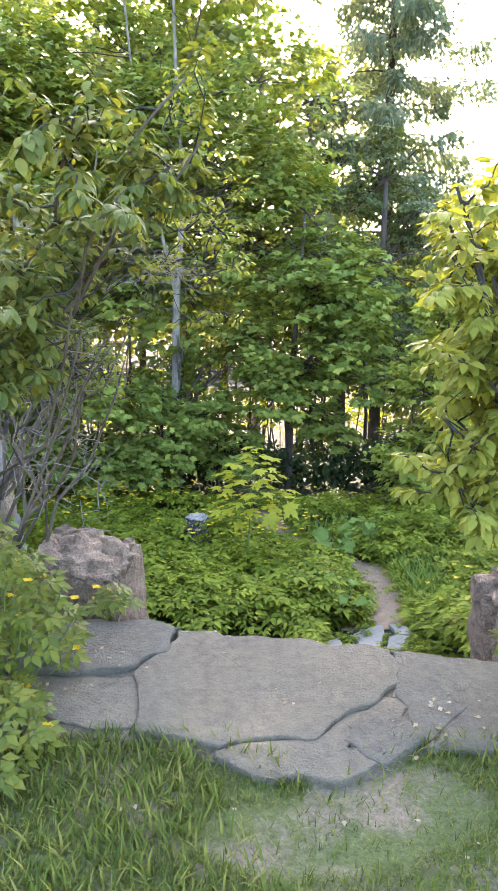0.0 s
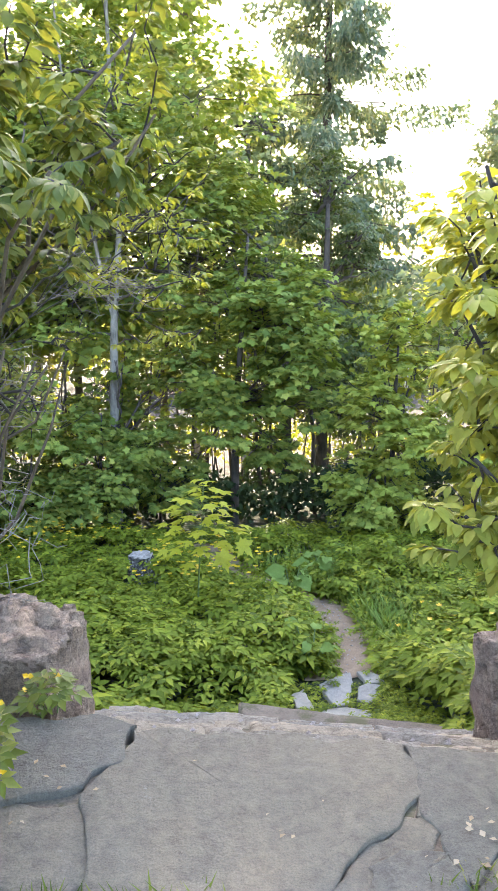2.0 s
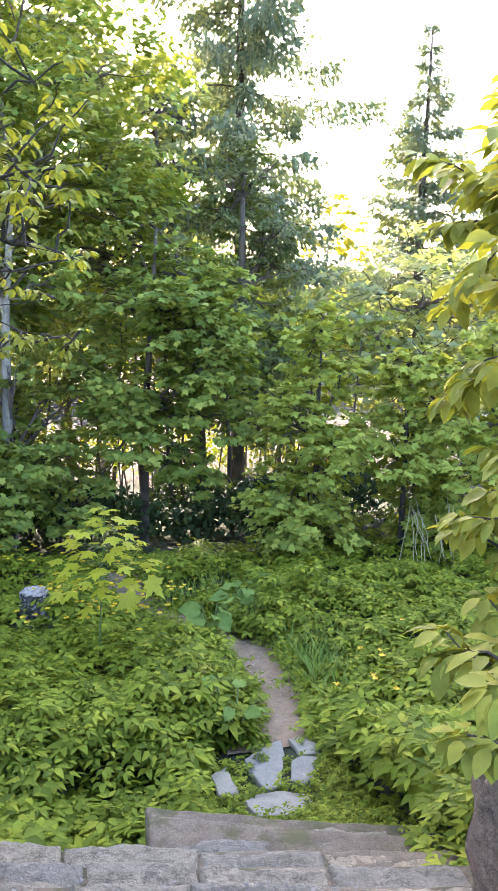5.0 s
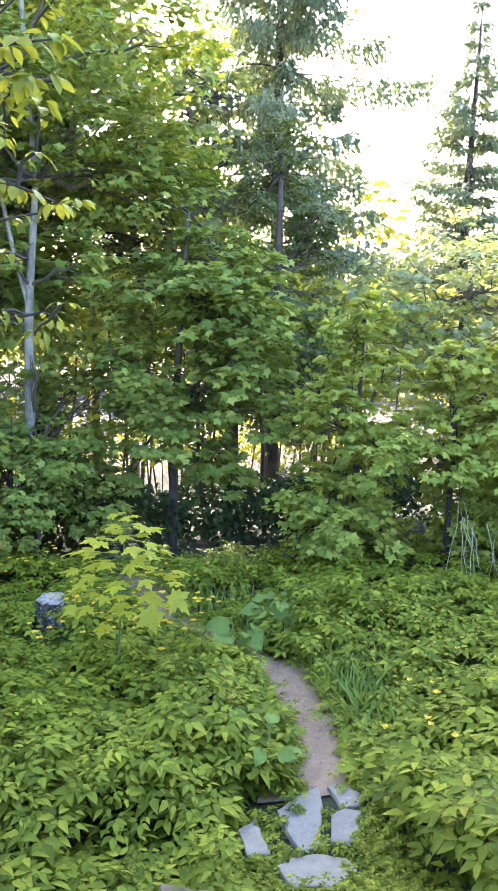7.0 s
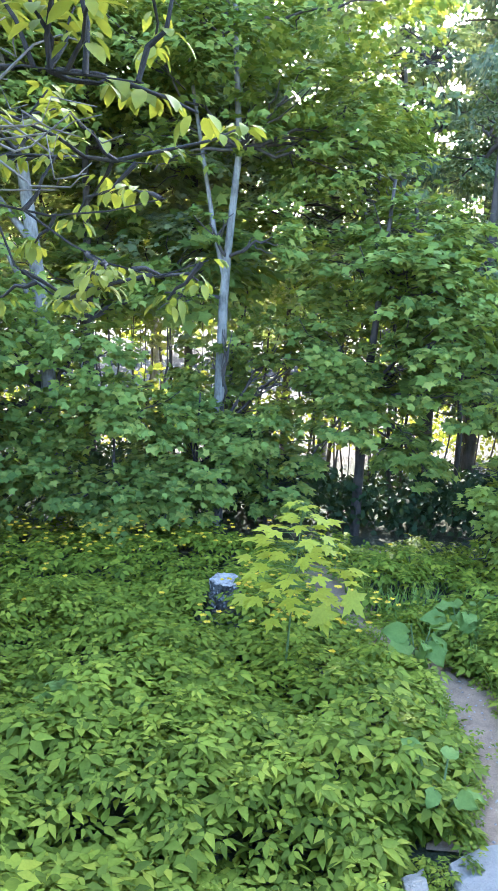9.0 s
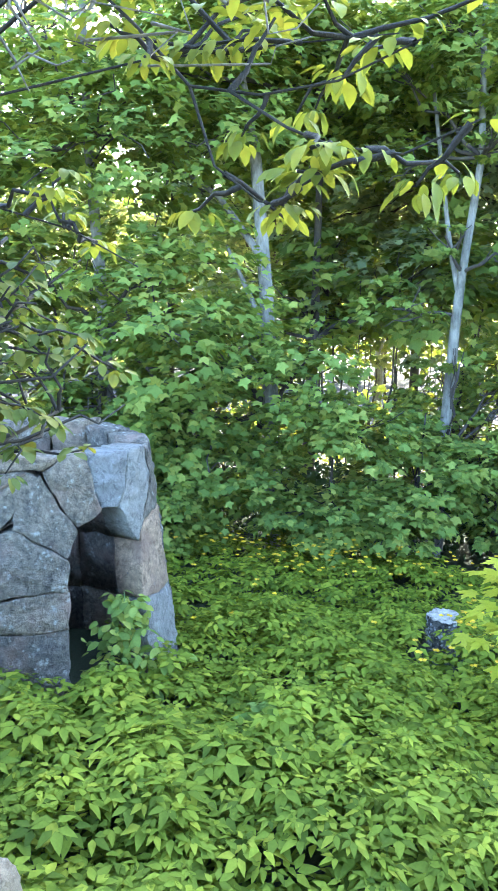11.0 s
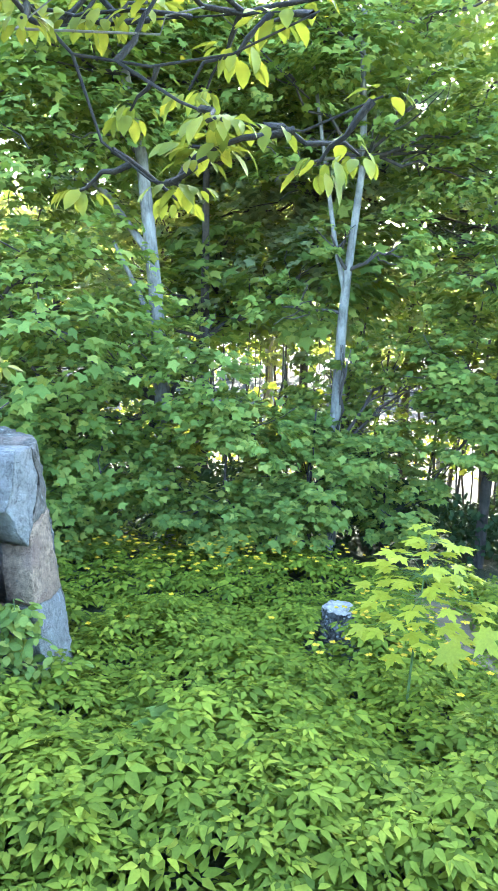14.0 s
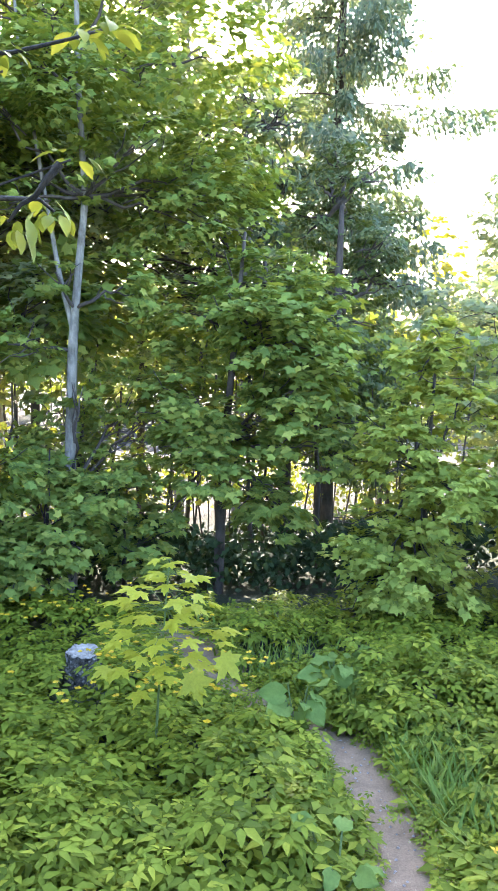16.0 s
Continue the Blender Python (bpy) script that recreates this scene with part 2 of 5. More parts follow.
# ---- building blocks ----
def part(name, mesh_or_bm, material, parent=None, label=""):
    """Links a mesh (or a bmesh) as one object, under a thing or a part."""
    if isinstance(mesh_or_bm, bmesh.types.BMesh):
        me = bpy.data.meshes.new(name)
        mesh_or_bm.to_mesh(me)
        mesh_or_bm.free()
    else:
        me = mesh_or_bm
    if material and not me.materials:
        me.materials.append(material)
    ob = new(name, me)
    if parent is not None:
        ob.parent = parent
        ob.matrix_parent_inverse = parent.matrix_basis.inverted()
    if label:
        ob["label"] = label
    if name in ("twig_growth", "dead_twig_tangle", "branch_growth", "leaf_stalk_cluster", "stalk_cluster", "stem_cluster", "shoot_cluster"):
        ob["kind"] = "stuff"
    return ob


def thing(name, x, y, z, label, category, group="", kind=""):
    ob = new(name)
    ob.empty_display_size = 0.2
    ob.matrix_basis = pose(x, y, z)
    return tagged(ob, label, category, group, kind)


def mesh_of(name, verts, sizes, loops, smooth=False):
    """A mesh from arrays: vertices, corners per face, corner indices."""
    me = bpy.data.meshes.new(name)
    verts = np.asarray(verts, np.float32)
    sizes = np.asarray(sizes, np.int32)
    loops = np.asarray(loops, np.int32)
    me.vertices.add(len(verts))
    me.vertices.foreach_set("co", verts.ravel())
    me.loops.add(len(loops))
    me.loops.foreach_set("vertex_index", loops)
    me.polygons.add(len(sizes))
    starts = np.concatenate(([0], np.cumsum(sizes)[:-1])).astype(np.int32)
    me.polygons.foreach_set("loop_start", starts)
    me.polygons.foreach_set("loop_total", sizes)
    if smooth:
        me.polygons.foreach_set("use_smooth", np.ones(len(sizes), bool))
    me.update(calc_edges=True)
    me.validate()
    return me


def unit(v):
    return v / np.maximum(np.linalg.norm(v, axis=-1, keepdims=True), 1e-9)


def leaves(name, template, at, along, normal, size):
    """One mesh of many leaves: the template's y runs along the leaf, z is its upper side."""
    tv, tf = template
    at, along, normal = np.asarray(at, float), unit(np.asarray(along, float)), np.asarray(normal, float)
    n = len(at)
    side = unit(np.cross(along, normal))
    up = np.cross(side, along)
    size = np.broadcast_to(np.asarray(size, float), (n,))
    v = (side[:, None, :] * tv[None, :, 0:1] + along[:, None, :] * tv[None, :, 1:2] + up[:, None, :] * tv[None, :, 2:3]) * size[:, None, None] + at[:, None, :]
    sizes = np.tile(np.array([len(f) for f in tf]), n)
    flat = np.concatenate([np.array(f) for f in tf])
    loops = (flat[None, :] + (np.arange(n) * len(tv))[:, None]).ravel()
    return mesh_of(name, v.reshape(-1, 3), sizes, loops, smooth=True)


def leaf_parts(name, template, at, along, normal, size, material, parent):
    """Large leaves, each an object of its own on one mesh."""
    tv, tf = template
    me = mesh_of(name, tv, [len(f) for f in tf], np.concatenate([np.array(f) for f in tf]), smooth=True)
    for p, a, n, k in zip(at, along, normal, size):
        y = Vector(a).normalized()
        x = y.cross(Vector(n)).normalized()
        z = x.cross(y)
        ob = part(name, me, material, parent)
        ob.matrix_basis = Matrix.Translation(Vector(p)) @ Matrix((x, y, z)).transposed().to_4x4() @ Matrix.Diagonal((k, k, k, 1))


def oval_template(width=0.32, fold=0.07, droop=0.14):
    """A pointed oval leaf, folded along its midrib and bent at the tip."""
    ys = (0.0, 0.22, 0.5, 0.78, 1.0)
    ws = (0.0, 0.74, 1.0, 0.66, 0.0)
    v, mids, lefts, rights = [], [], [], []
    for yy, w in zip(ys, ws):
        z = -droop * yy * yy
        mids.append(len(v))
        v.append((0, yy, z))
        if w:
            lefts.append(len(v))
            v.append((-w * width, yy, z + fold * w))
            rights.append(len(v))
            v.append((w * width, yy, z + fold * w))
    f = [(mids[0], mids[1], lefts[0]), (mids[0], rights[0], mids[1])]
    for i in (0, 1):
        f += [(mids[i + 1], mids[i + 2], lefts[i + 1], lefts[i]), (mids[i + 1], rights[i], rights[i + 1], mids[i + 2])]
    f += [(mids[3], mids[4], lefts[2]), (mids[3], rights[2], mids[4])]
    return np.array(v, float), f


def mid_oval(width, fold, droop):
    v = [(0, 0, 0), (-width, 0.32, fold - 0.1 * droop), (0, 0.32, -0.1 * droop), (width, 0.32, fold - 0.1 * droop),
         (-0.62 * width, 0.68, 0.6 * fold - 0.46 * droop), (0, 0.68, -0.46 * droop), (0.62 * width, 0.68, 0.6 * fold - 0.46 * droop), (0, 1, -droop)]
    return np.array(v, float), [(0, 2, 1), (0, 3, 2), (1, 2, 5, 4), (2, 3, 6, 5), (4, 5, 7), (5, 6, 7)]


def small_oval(width=0.34, fold=0.08, droop=0.12):
    v = [(0, 0, 0), (-width, 0.42, fold - droop * 0.2), (0, 0.48, -droop * 0.25), (width, 0.42, fold - droop * 0.2), (0, 1, -droop)]
    return np.array(v, float), [(0, 2, 1), (0, 3, 2), (1, 2, 4), (2, 3, 4)]


PLAIN_LOBES = ((136, 0.44), (102, 0.36), (66, 0.74), (35, 0.45), (0, 0.88))
TOOTHED_LOBES = ((142, 0.40), (120, 0.27), (101, 0.44), (84, 0.36), (66, 0.76), (54, 0.55), (46, 0.58), (32, 0.36), (18, 0.64), (11, 0.60), (0, 0.94))


def maple_template(half, cup=0.06):
    """A maple leaf of five pointed lobes round its stalk; half: angle and reach of one side, from the stalk to the tip."""
    lobes = [(-a, r) for a, r in half] + [(a, r) for a, r in reversed(half[:-1])]
    v = [(0, 0.28, 0.0)]
    for a, r in lobes:
        s, c = math.sin(radians(a)), math.cos(radians(a))
        v.append((r * s, 0.28 + r * c, cup * r - 0.24 * r * r + (0.05 if r < 0.41 and abs(a) < 110 else 0)))
    v.append((0, 0.10, 0.0))
    n = len(v)
    return np.array(v, float), [(0, i + 1, i) for i in range(1, n - 1)] + [(0, 1, n - 1)]


def compound_template(base=None, few=False):
    """A ground elder leaf: leaflets in threes on a forked stalk."""
    base_v, base_f = base or small_oval(0.27, 0.09, 0.14)
    v, f = [], []
    for ox, oy, ang, s in ((0, 0.32, 0, 0.60), (0.05, 0.28, 50, 0.50), (-0.05, 0.28, -50, 0.50), (0.08, 0.12, 100, 0.42), (-0.08, 0.12, -100, 0.42)) if few else ((0, 0.36, 0, 0.60), (0.03, 0.36, 52, 0.44), (-0.03, 0.36, -52, 0.44),
                           (0.14, 0.12, 62, 0.50), (-0.14, 0.12, -62, 0.50), (0.10, 0.08, 112, 0.40), (-0.10, 0.08, -112, 0.40)):
        c, sn = math.cos(radians(ang)), math.sin(radians(ang))
        o = len(v)
        for x, y, z in base_v:
            x, y, z = x * s, y * s, z * s
            v.append((ox + x * c + y * sn, oy - x * sn + y * c, z - 0.10 * (ox * ox + oy * oy)))
        f += [tuple(o + i for i in q) for q in base_f]
    v = np.array(v, float)
    v[:, 1] -= 0.3
    return v, f


def blade_template():
    v = [(-0.05, 0, 0), (0.05, 0, 0), (0.04, 0.5, -0.03), (-0.04, 0.5, -0.03), (0, 1.0, -0.22)]
    return np.array(v, float), [(0, 1, 2, 3), (3, 2, 4)]


def spray_template():
    """A hanging spruce twig: a ragged strip with side tufts."""
    v = [(0, 0, 0), (-0.20, 0.32, 0.03), (0.02, 0.38, 0), (0.18, 0.24, 0.03), (-0.12, 0.70, 0.02), (0.02, 1, -0.05)]
    return np.array(v, float), [(0, 2, 1), (0, 3, 2), (2, 5, 4)]


T_OVAL, T_SMALL, T_MAPLE, T_BLADE, T_SPRAY = oval_template(), small_oval(), maple_template(PLAIN_LOBES), blade_template(), spray_template()
T_SHRUB = oval_template(0.27, 0.06, 0.30)
T_MAPLE_FINE = maple_template(TOOTHED_LOBES)
T_ELDER, T_ELDER_FINE = compound_template(few=True), compound_template(mid_oval(0.24, 0.08, 0.14), few=True)


def tube(verts, sizes, loops, pts, radii, sides=6):
    """Adds a tapering tube along pts to the lists of a mesh."""
    pts = [Vector(p) for p in pts]
    base = len(verts)
    for i, p in enumerate(pts):
        d = (pts[min(i + 1, len(pts) - 1)] - pts[max(i - 1, 0)]).normalized()
        a = d.orthogonal().normalized() if abs(d.z) > 0.95 else d.cross(Vector((0, 0, 1))).normalized()
        b = d.cross(a)
        for k in range(sides):
            w = 2 * math.pi * k / sides
            q = p + (a * math.cos(w) + b * math.sin(w)) * radii[i]
            verts.append((q.x, q.y, q.z))
    for i in range(len(pts) - 1):
        for k in range(sides):
            o, k2 = base + i * sides, (k + 1) % sides
            sizes.append(4)
            loops.extend((o + k, o + k2, o + sides + k2, o + sides + k))
    top = base + (len(pts) - 1) * sides
    sizes.append(sides)
    loops.extend(range(top, top + sides))


def bend(p0, p1, rnd, wobble=0.12, n=5, sag=0.0):
    """A crooked line from p0 to p1."""
    p0, p1 = Vector(p0), Vector(p1)
    L = (p1 - p0).length
    out = []
    for i in range(n + 1):
        u = i / n
        j = Vector((rnd.uniform(-1, 1), rnd.uniform(-1, 1), rnd.uniform(-1, 1))) * wobble * L * 0.5 * math.sin(math.pi * u)
        out.append(p0.lerp(p1, u) + j + Vector((0, 0, -sag * L * math.sin(math.pi * u))))
    return out


def taper(r0, r1, n):
    return [r0 + (r1 - r0) * i / (n - 1) for i in range(n)]


def tubes_mesh(name, lines, sides=6):
    v, s, l = [], [], []
    for pts, radii in lines:
        tube(v, s, l, pts, radii, sides)
    return mesh_of(name, v, s, l, smooth=True)


# ---- the lie of the land ----
def ground_z(x, y):
    """Lawn above, a bank beside the steps, then a slope that falls gently to the wood and the meadow."""
    if y < 2.9:
        return -0.035 - (0.30 * min(1.0, (y - 2.7) / 0.2) if y > 2.7 and -0.85 < x < 1.45 else 0.0)
    slope = -1.72 - 0.13 * (min(y, 18.0) - 6.0) - 0.055 * max(0.0, y - 18.0)
    u = min(1.0, (y - 2.9) / 3.1)
    u = u * u * (3 - 2 * u)
    z = -0.06 * (1 - u) + slope * u if y < 6.0 else slope
    if y < 7.0:
        lowered = 0.24 * max(0.0, 1 - abs(x - 0.35) / 1.6) * min(1.0, (y - 2.9) / 0.5) * min(1.0, max(0.0, 7.0 - y))
        z -= lowered
    if y < 5.4 and -0.85 < x < 1.70:
        z -= 0.30 * min(1.0, (5.4 - y) / 0.3) * min(1.0, (1.70 - x) / 0.12)
    z += 0.05 * math.sin(x * 0.9 + 1.0) * math.sin(y * 0.7) * min(1.0, max(0.0, y - 6.0))
    if y > 5.5:
        z += 0.10 * max(0.0, min(1.0, (x - 2.0) / 3.0)) * min(1.0, (y - 5.5) / 3)
    if y > 45:
        z = max(z, -5.2) + 0.02 * (y - 45)
    return z


def build_ground():
    def axis(lo, hi, fine_lo, fine_hi, step, coarse):
        a = list(np.arange(fine_lo, fine_hi + 1e-6, step))
        d, p = step, fine_hi
        while p < hi:
            d *= coarse
            p += d
            a.append(min(p, hi))
        d, p = step, fine_lo
        while p > lo:
            d *= coarse
            p -= d
            a.insert(0, max(p, lo))
        return a
    xs, ys = axis(-400, 400, -9, 9, 0.2, 1.4), axis(-400, 500, -1, 19, 0.2, 1.4)
    verts = [(x, y, ground_z(x, y)) for y in ys for x in xs]
    w = len(xs)
    loops = []
    for j in range(len(ys) - 1):
        for i in range(w - 1):
            loops += (j * w + i, j * w + i + 1, (j + 1) * w + i + 1, (j + 1) * w + i)
    me = mesh_of("ground", verts, [4] * (len(loops) // 4), loops, smooth=True)
    tagged(part("ground", me, M_GROUND), "lawn, shaded earth bank and dry meadow sloping downhill", "ground", kind="structure")


build_ground()


def path_x(y):
    """The middle of the trodden path."""
    return 1.28 + 0.19 * math.sin((y - 6.3) * 0.9) - max(0.0, y - 8.2) ** 2 * 0.16 if y < 10.5 else 0.45 - (y - 10.5) * 0.25


def path_half(y):
    return 0.20 + 0.03 * math.sin(y * 2.3) if y < 9.0 else 0.14


def build_path():
    ys = np.arange(6.72, 12.4, 0.1)
    v, loops = [], []
    for y in ys:
        c, h = path_x(y), path_half(y) + 0.26
        for k in range(11):
            x = c + h * (k / 5 - 1)
            v.append((x, y, ground_z(x, y) + 0.014 + 0.010 * noise.noise((x * 5, y * 5, 2)) + 0.012 * (k / 5 - 1) ** 2))
    for j in range(len(ys) - 1):
        for k in range(10):
            loops += (j * 11 + k, j * 11 + k + 1, j * 11 + k + 12, j * 11 + k + 11)
    me = mesh_of("path", v, [4] * (len(loops) // 4), loops, smooth=True)
    tagged(part("path", me, M_PATH), "narrow trodden dirt path winding between green plants", "path", kind="structure")


build_path()


# ---- stone ----
def stone_mesh(name, outline, front, depth, seed, lay=None, rough=0.012, edge=0.018, step=0.07, dome=0.006, relief=1.0):
    """A stone from its outline: uneven rim, rounded edge, slightly rough face. lay maps (u, v, w) into the world."""
    lay = lay or (lambda u, v, w: (u, v, w))
    pts = []
    n = len(outline)
    for i in range(n):
        a, b = Vector(outline[i]), Vector(outline[(i + 1) % n])
        k = max(1, int((b - a).length / step))
        for j in range(k):
            p = a.lerp(b, j / k)
            nv = noise.noise_vector((p.x * 7 + seed * 3.1, p.y * 7, seed * 1.3))
            pts.append(p + Vector((nv.x, nv.y)) * rough * (1.6 if j else 0.8))
    c = sum(pts, Vector((0, 0))) / len(pts)
    m = len(pts)
    verts, sizes, loops = [], [], []

    def ring(inset, w, jitter):
        for p in pts:
            d = c - p
            q = p + d.normalized() * min(inset, d.length * 0.5) if inset < 1 else p + d * (inset - 1)
            verts.append(lay(q.x, q.y, w + relief * jitter * (noise.noise((q.x * 9 + seed, q.y * 9, seed * 2.7)) + 0.7 * noise.noise((q.x * 23, q.y * 23 + seed, seed)))))
    ring(0.0, front - depth, 0.0)
    ring(0.0, front - edge, 0.004)
    ring(edge * 0.6, front - edge * 0.3, 0.005)
    ring(edge * 1.7, front, 0.006)
    ring(1.16, front + dome * 0.3, 0.010)
    ring(1.35, front + dome * 0.6, 0.012)
    ring(1.55, front + dome * 0.8, 0.012)
    ring(1.75, front + dome, 0.012)
    for r in range(7):
        for i in range(m):
            j = (i + 1) % m
            sizes.append(4)
            loops.extend((r * m + i, r * m + j, (r + 1) * m + j, (r + 1) * m + i))
    o = len(verts)
    verts.append(lay(c.x, c.y, front + dome))
    for i in range(m):
        sizes.append(3)
        loops.extend((7 * m + i, 7 * m + (i + 1) % m, o))
    sizes.append(m)
    loops.extend(reversed(range(m)))
    return mesh_of(name, verts, sizes, loops, smooth=True)


def boulder_mesh(name, size, seed, rough=0.10, square=0.35, res=6):
    """A rough-hewn block: a cube, rounded and broken by noise at three scales."""
    bm = bmesh.new()
    bmesh.ops.create_cube(bm, size=2.0)
    bmesh.ops.subdivide_edges(bm, edges=bm.edges[:], cuts=2 ** res // 2 - 1, use_grid_fill=True)
    rnd = random.Random(seed)
    planes = []
    for _ in range(6):
        n = Vector((rnd.uniform(-1, 1), rnd.uniform(-1, 1), rnd.uniform(-0.5, 1))).normalized()
        planes.append((n, rnd.uniform(1.08, 1.34)))
    planes.append((Vector((0.16, -0.10, 1)).normalized(), 0.90))
    for v in bm.verts:
        d = v.co.normalized()
        p = v.co.lerp(d * 1.25, square)
        for n, far in planes:
            over = p.dot(n) - far - 0.035 * noise.noise(p * 5 + n * 7)
            if over > 0:
                p = p - n * over
        q = p * 1.3 + Vector((seed * 5.3, seed, 0))
        k = 1 + rough * noise.noise(q) + rough * 0.55 * noise.noise(q * 2.6) + rough * 0.30 * noise.noise(q * 6) + rough * 0.55 * min(0.35, abs(noise.noise(Vector((q.x * 5, q.y * 5, q.z * 1.6 + 3))))) + rough * 0.30 * abs(noise.noise(Vector((q.x * 14, q.y * 14, q.z * 5)))) + rough * 0.16 * noise.noise(q * 24)
        v.co = Vector((p.x * k * size[0] / 2, p.y * k * size[1] / 2, p.z * k * size[2] / 2))
    for f in bm.faces:
        f.smooth = True
    me = bpy.data.meshes.new(name)
    bm.to_mesh(me)
    bm.free()
    return me


def grown(o, k):
    c = sum((Vector(p) for p in o), Vector((0, 0))) / len(o)
    return [tuple(Vector(p) + (Vector(p) - c).normalized() * k) for p in o]


def build_landing():
    land = thing("stone_landing", 0.1, 2.6, 0, "cracked grey granite landing slabs at the edge of a lawn", "landing")
    base = stone_mesh("joint_bed", [(-1.25, 2.35), (-0.4, 2.32), (0.1, 2.12), (0.4, 2.12), (0.6, 2.26), (1.20, 2.32), (1.16, 2.78), (0.6, 2.88), (0.15, 2.96), (-0.4, 3.06), (-1.15, 3.16)], -0.024, 0.12, 3, rough=0.02, edge=0.02, relief=0.5)
    part("joint_bed", base, M_JOINT, land, "dark mossy soil in the cracks")
    stones = [
        ([(-0.36, 2.37), (-0.10, 2.27), (0.03, 2.31), (0.20, 2.32), (0.30, 2.42), (0.38, 2.50), (0.56, 2.66), (0.58, 2.90), (0.15, 2.99), (-0.29, 3.08), (-0.33, 2.90), (-0.43, 2.74)], 0.0),
        ([(-0.47, 2.79), (-0.36, 2.93), (-0.32, 3.09), (-0.50, 3.15), (-1.10, 3.20), (-1.15, 2.82), (-0.72, 2.74)], 0.006),
        ([(-0.45, 2.72), (-0.40, 2.40), (-0.56, 2.40), (-0.92, 2.50), (-0.98, 2.76), (-0.70, 2.70)], -0.012),
        ([(-0.08, 2.25), (0.06, 2.13), (0.26, 2.10), (0.42, 2.20), (0.36, 2.26), (0.20, 2.295), (0.04, 2.285)], -0.008),
        ([(0.45, 2.21), (0.56, 2.28), (0.57, 2.40), (0.46, 2.42), (0.36, 2.37), (0.34, 2.30)], -0.004),
        ([(0.32, 2.39), (0.44, 2.45), (0.53, 2.43), (0.57, 2.50), (0.50, 2.55), (0.40, 2.48)], -0.014),
        ([(0.23, 2.315), (0.32, 2.29), (0.34, 2.36), (0.31, 2.385)], -0.010),
        ([(0.61, 2.90), (0.59, 2.66), (0.62, 2.50), (0.60, 2.29), (0.82, 2.27), (1.15, 2.34), (1.18, 2.78), (0.93, 2.83)], -0.006),
        ([(0.545, 2.58), (0.575, 2.53), (0.60, 2.60), (0.575, 2.65)], -0.016),
    ]
    for i, (o, z) in enumerate(stones):
        part("slab", stone_mesh("slab", grown(o, 0.026), z, 0.12, i + 1, dome=0.0, edge=0.005, rough=0.030, step=0.020, relief=0.5), M_SLAB, land)


build_landing()

STEP_EDGES = [(2.93 + 0.30 * i, 3.29 + 0.30 * i, -0.17 * (i + 1)) for i in range(8)]     # front, back, height of each tread
SKEW = 0.21     # the flight stands askew to the lawn's edge


def block_mesh(name, x0, x1, front, back, z, depth, seed, cell=0.016):
    """A long rough-hewn step stone: split faces, chipped arrises, hollows where grit gathers."""
    nx, ny = max(6, int((x1 - x0) / cell)), max(6, int(0.30 / cell))
    v, loops = [], []
    for j in range(ny + 1):
        for i in range(nx + 1):
            u, w = i / nx, j / ny
            x = x0 + (x1 - x0) * u
            y = front(x) + (back(x) - front(x)) * w
            chip = noise.noise((x * 6 + seed, 1.7 * seed, j // (ny // 2))) * 0.012 + noise.noise((x * 22, seed, 3 + j // (ny // 2))) * 0.007
            near = min(w, 1 - w)
            y += chip * max(0.0, 1 - near * 5) * (1 if w < 0.5 else 1.2)
            x += 0.012 * noise.noise((y * 9, seed, 5)) * (1 if min(u, 1 - u) < 0.02 else 0)
            h = 0.012 * noise.noise((x * 2.2, y * 5, seed)) + 0.007 * noise.noise((x * 7, y * 16, seed + 2)) + 0.004 * noise.noise((x * 30, y * 45, seed))
            ridge = abs(noise.noise((x * 3.1 + 4, y * 11, seed * 1.9)))
            h -= 0.013 * max(0.0, 1 - ridge * 14)
            pit = noise.noise((x * 5 + 9, y * 9, seed * 3.3))
            h -= 0.05 * max(0.0, pit - 0.38)
            rim = min(near * (ny * cell), min(u, 1 - u) * (x1 - x0))
            if rim < 0.022:
                h -= (0.022 - rim) * (0.55 + 0.5 * noise.noise((x * 14, y * 14, seed)))
            v.append((x, y, z + h))
    w_ = nx + 1
    for j in range(ny):
        for i in range(nx):
            loops += (j * w_ + i, j * w_ + i + 1, (j + 1) * w_ + i + 1, (j + 1) * w_ + i)
    rim_i = [i for i in range(w_)] + [j * w_ + nx for j in range(1, ny + 1)] + [ny * w_ + i for i in range(nx - 1, -1, -1)] + [j * w_ for j in range(ny - 1, 0, -1)]
    m, o = len(rim_i), len(v)
    v += [(v[i][0], v[i][1] + 0.012 * noise.noise((v[i][0] * 11, seed, 8)), v[i][2] - 0.05) for i in rim_i]
    v += [(v[i][0], v[i][1], z - depth) for i in rim_i]
    for k in range(m):
        n = (k + 1) % m
        loops += (rim_i[n], rim_i[k], o + k, o + n, o + n, o + k, o + m + k, o + m + n)
    return mesh_of(name, v, [4] * (len(loops) // 4), loops, smooth=True)


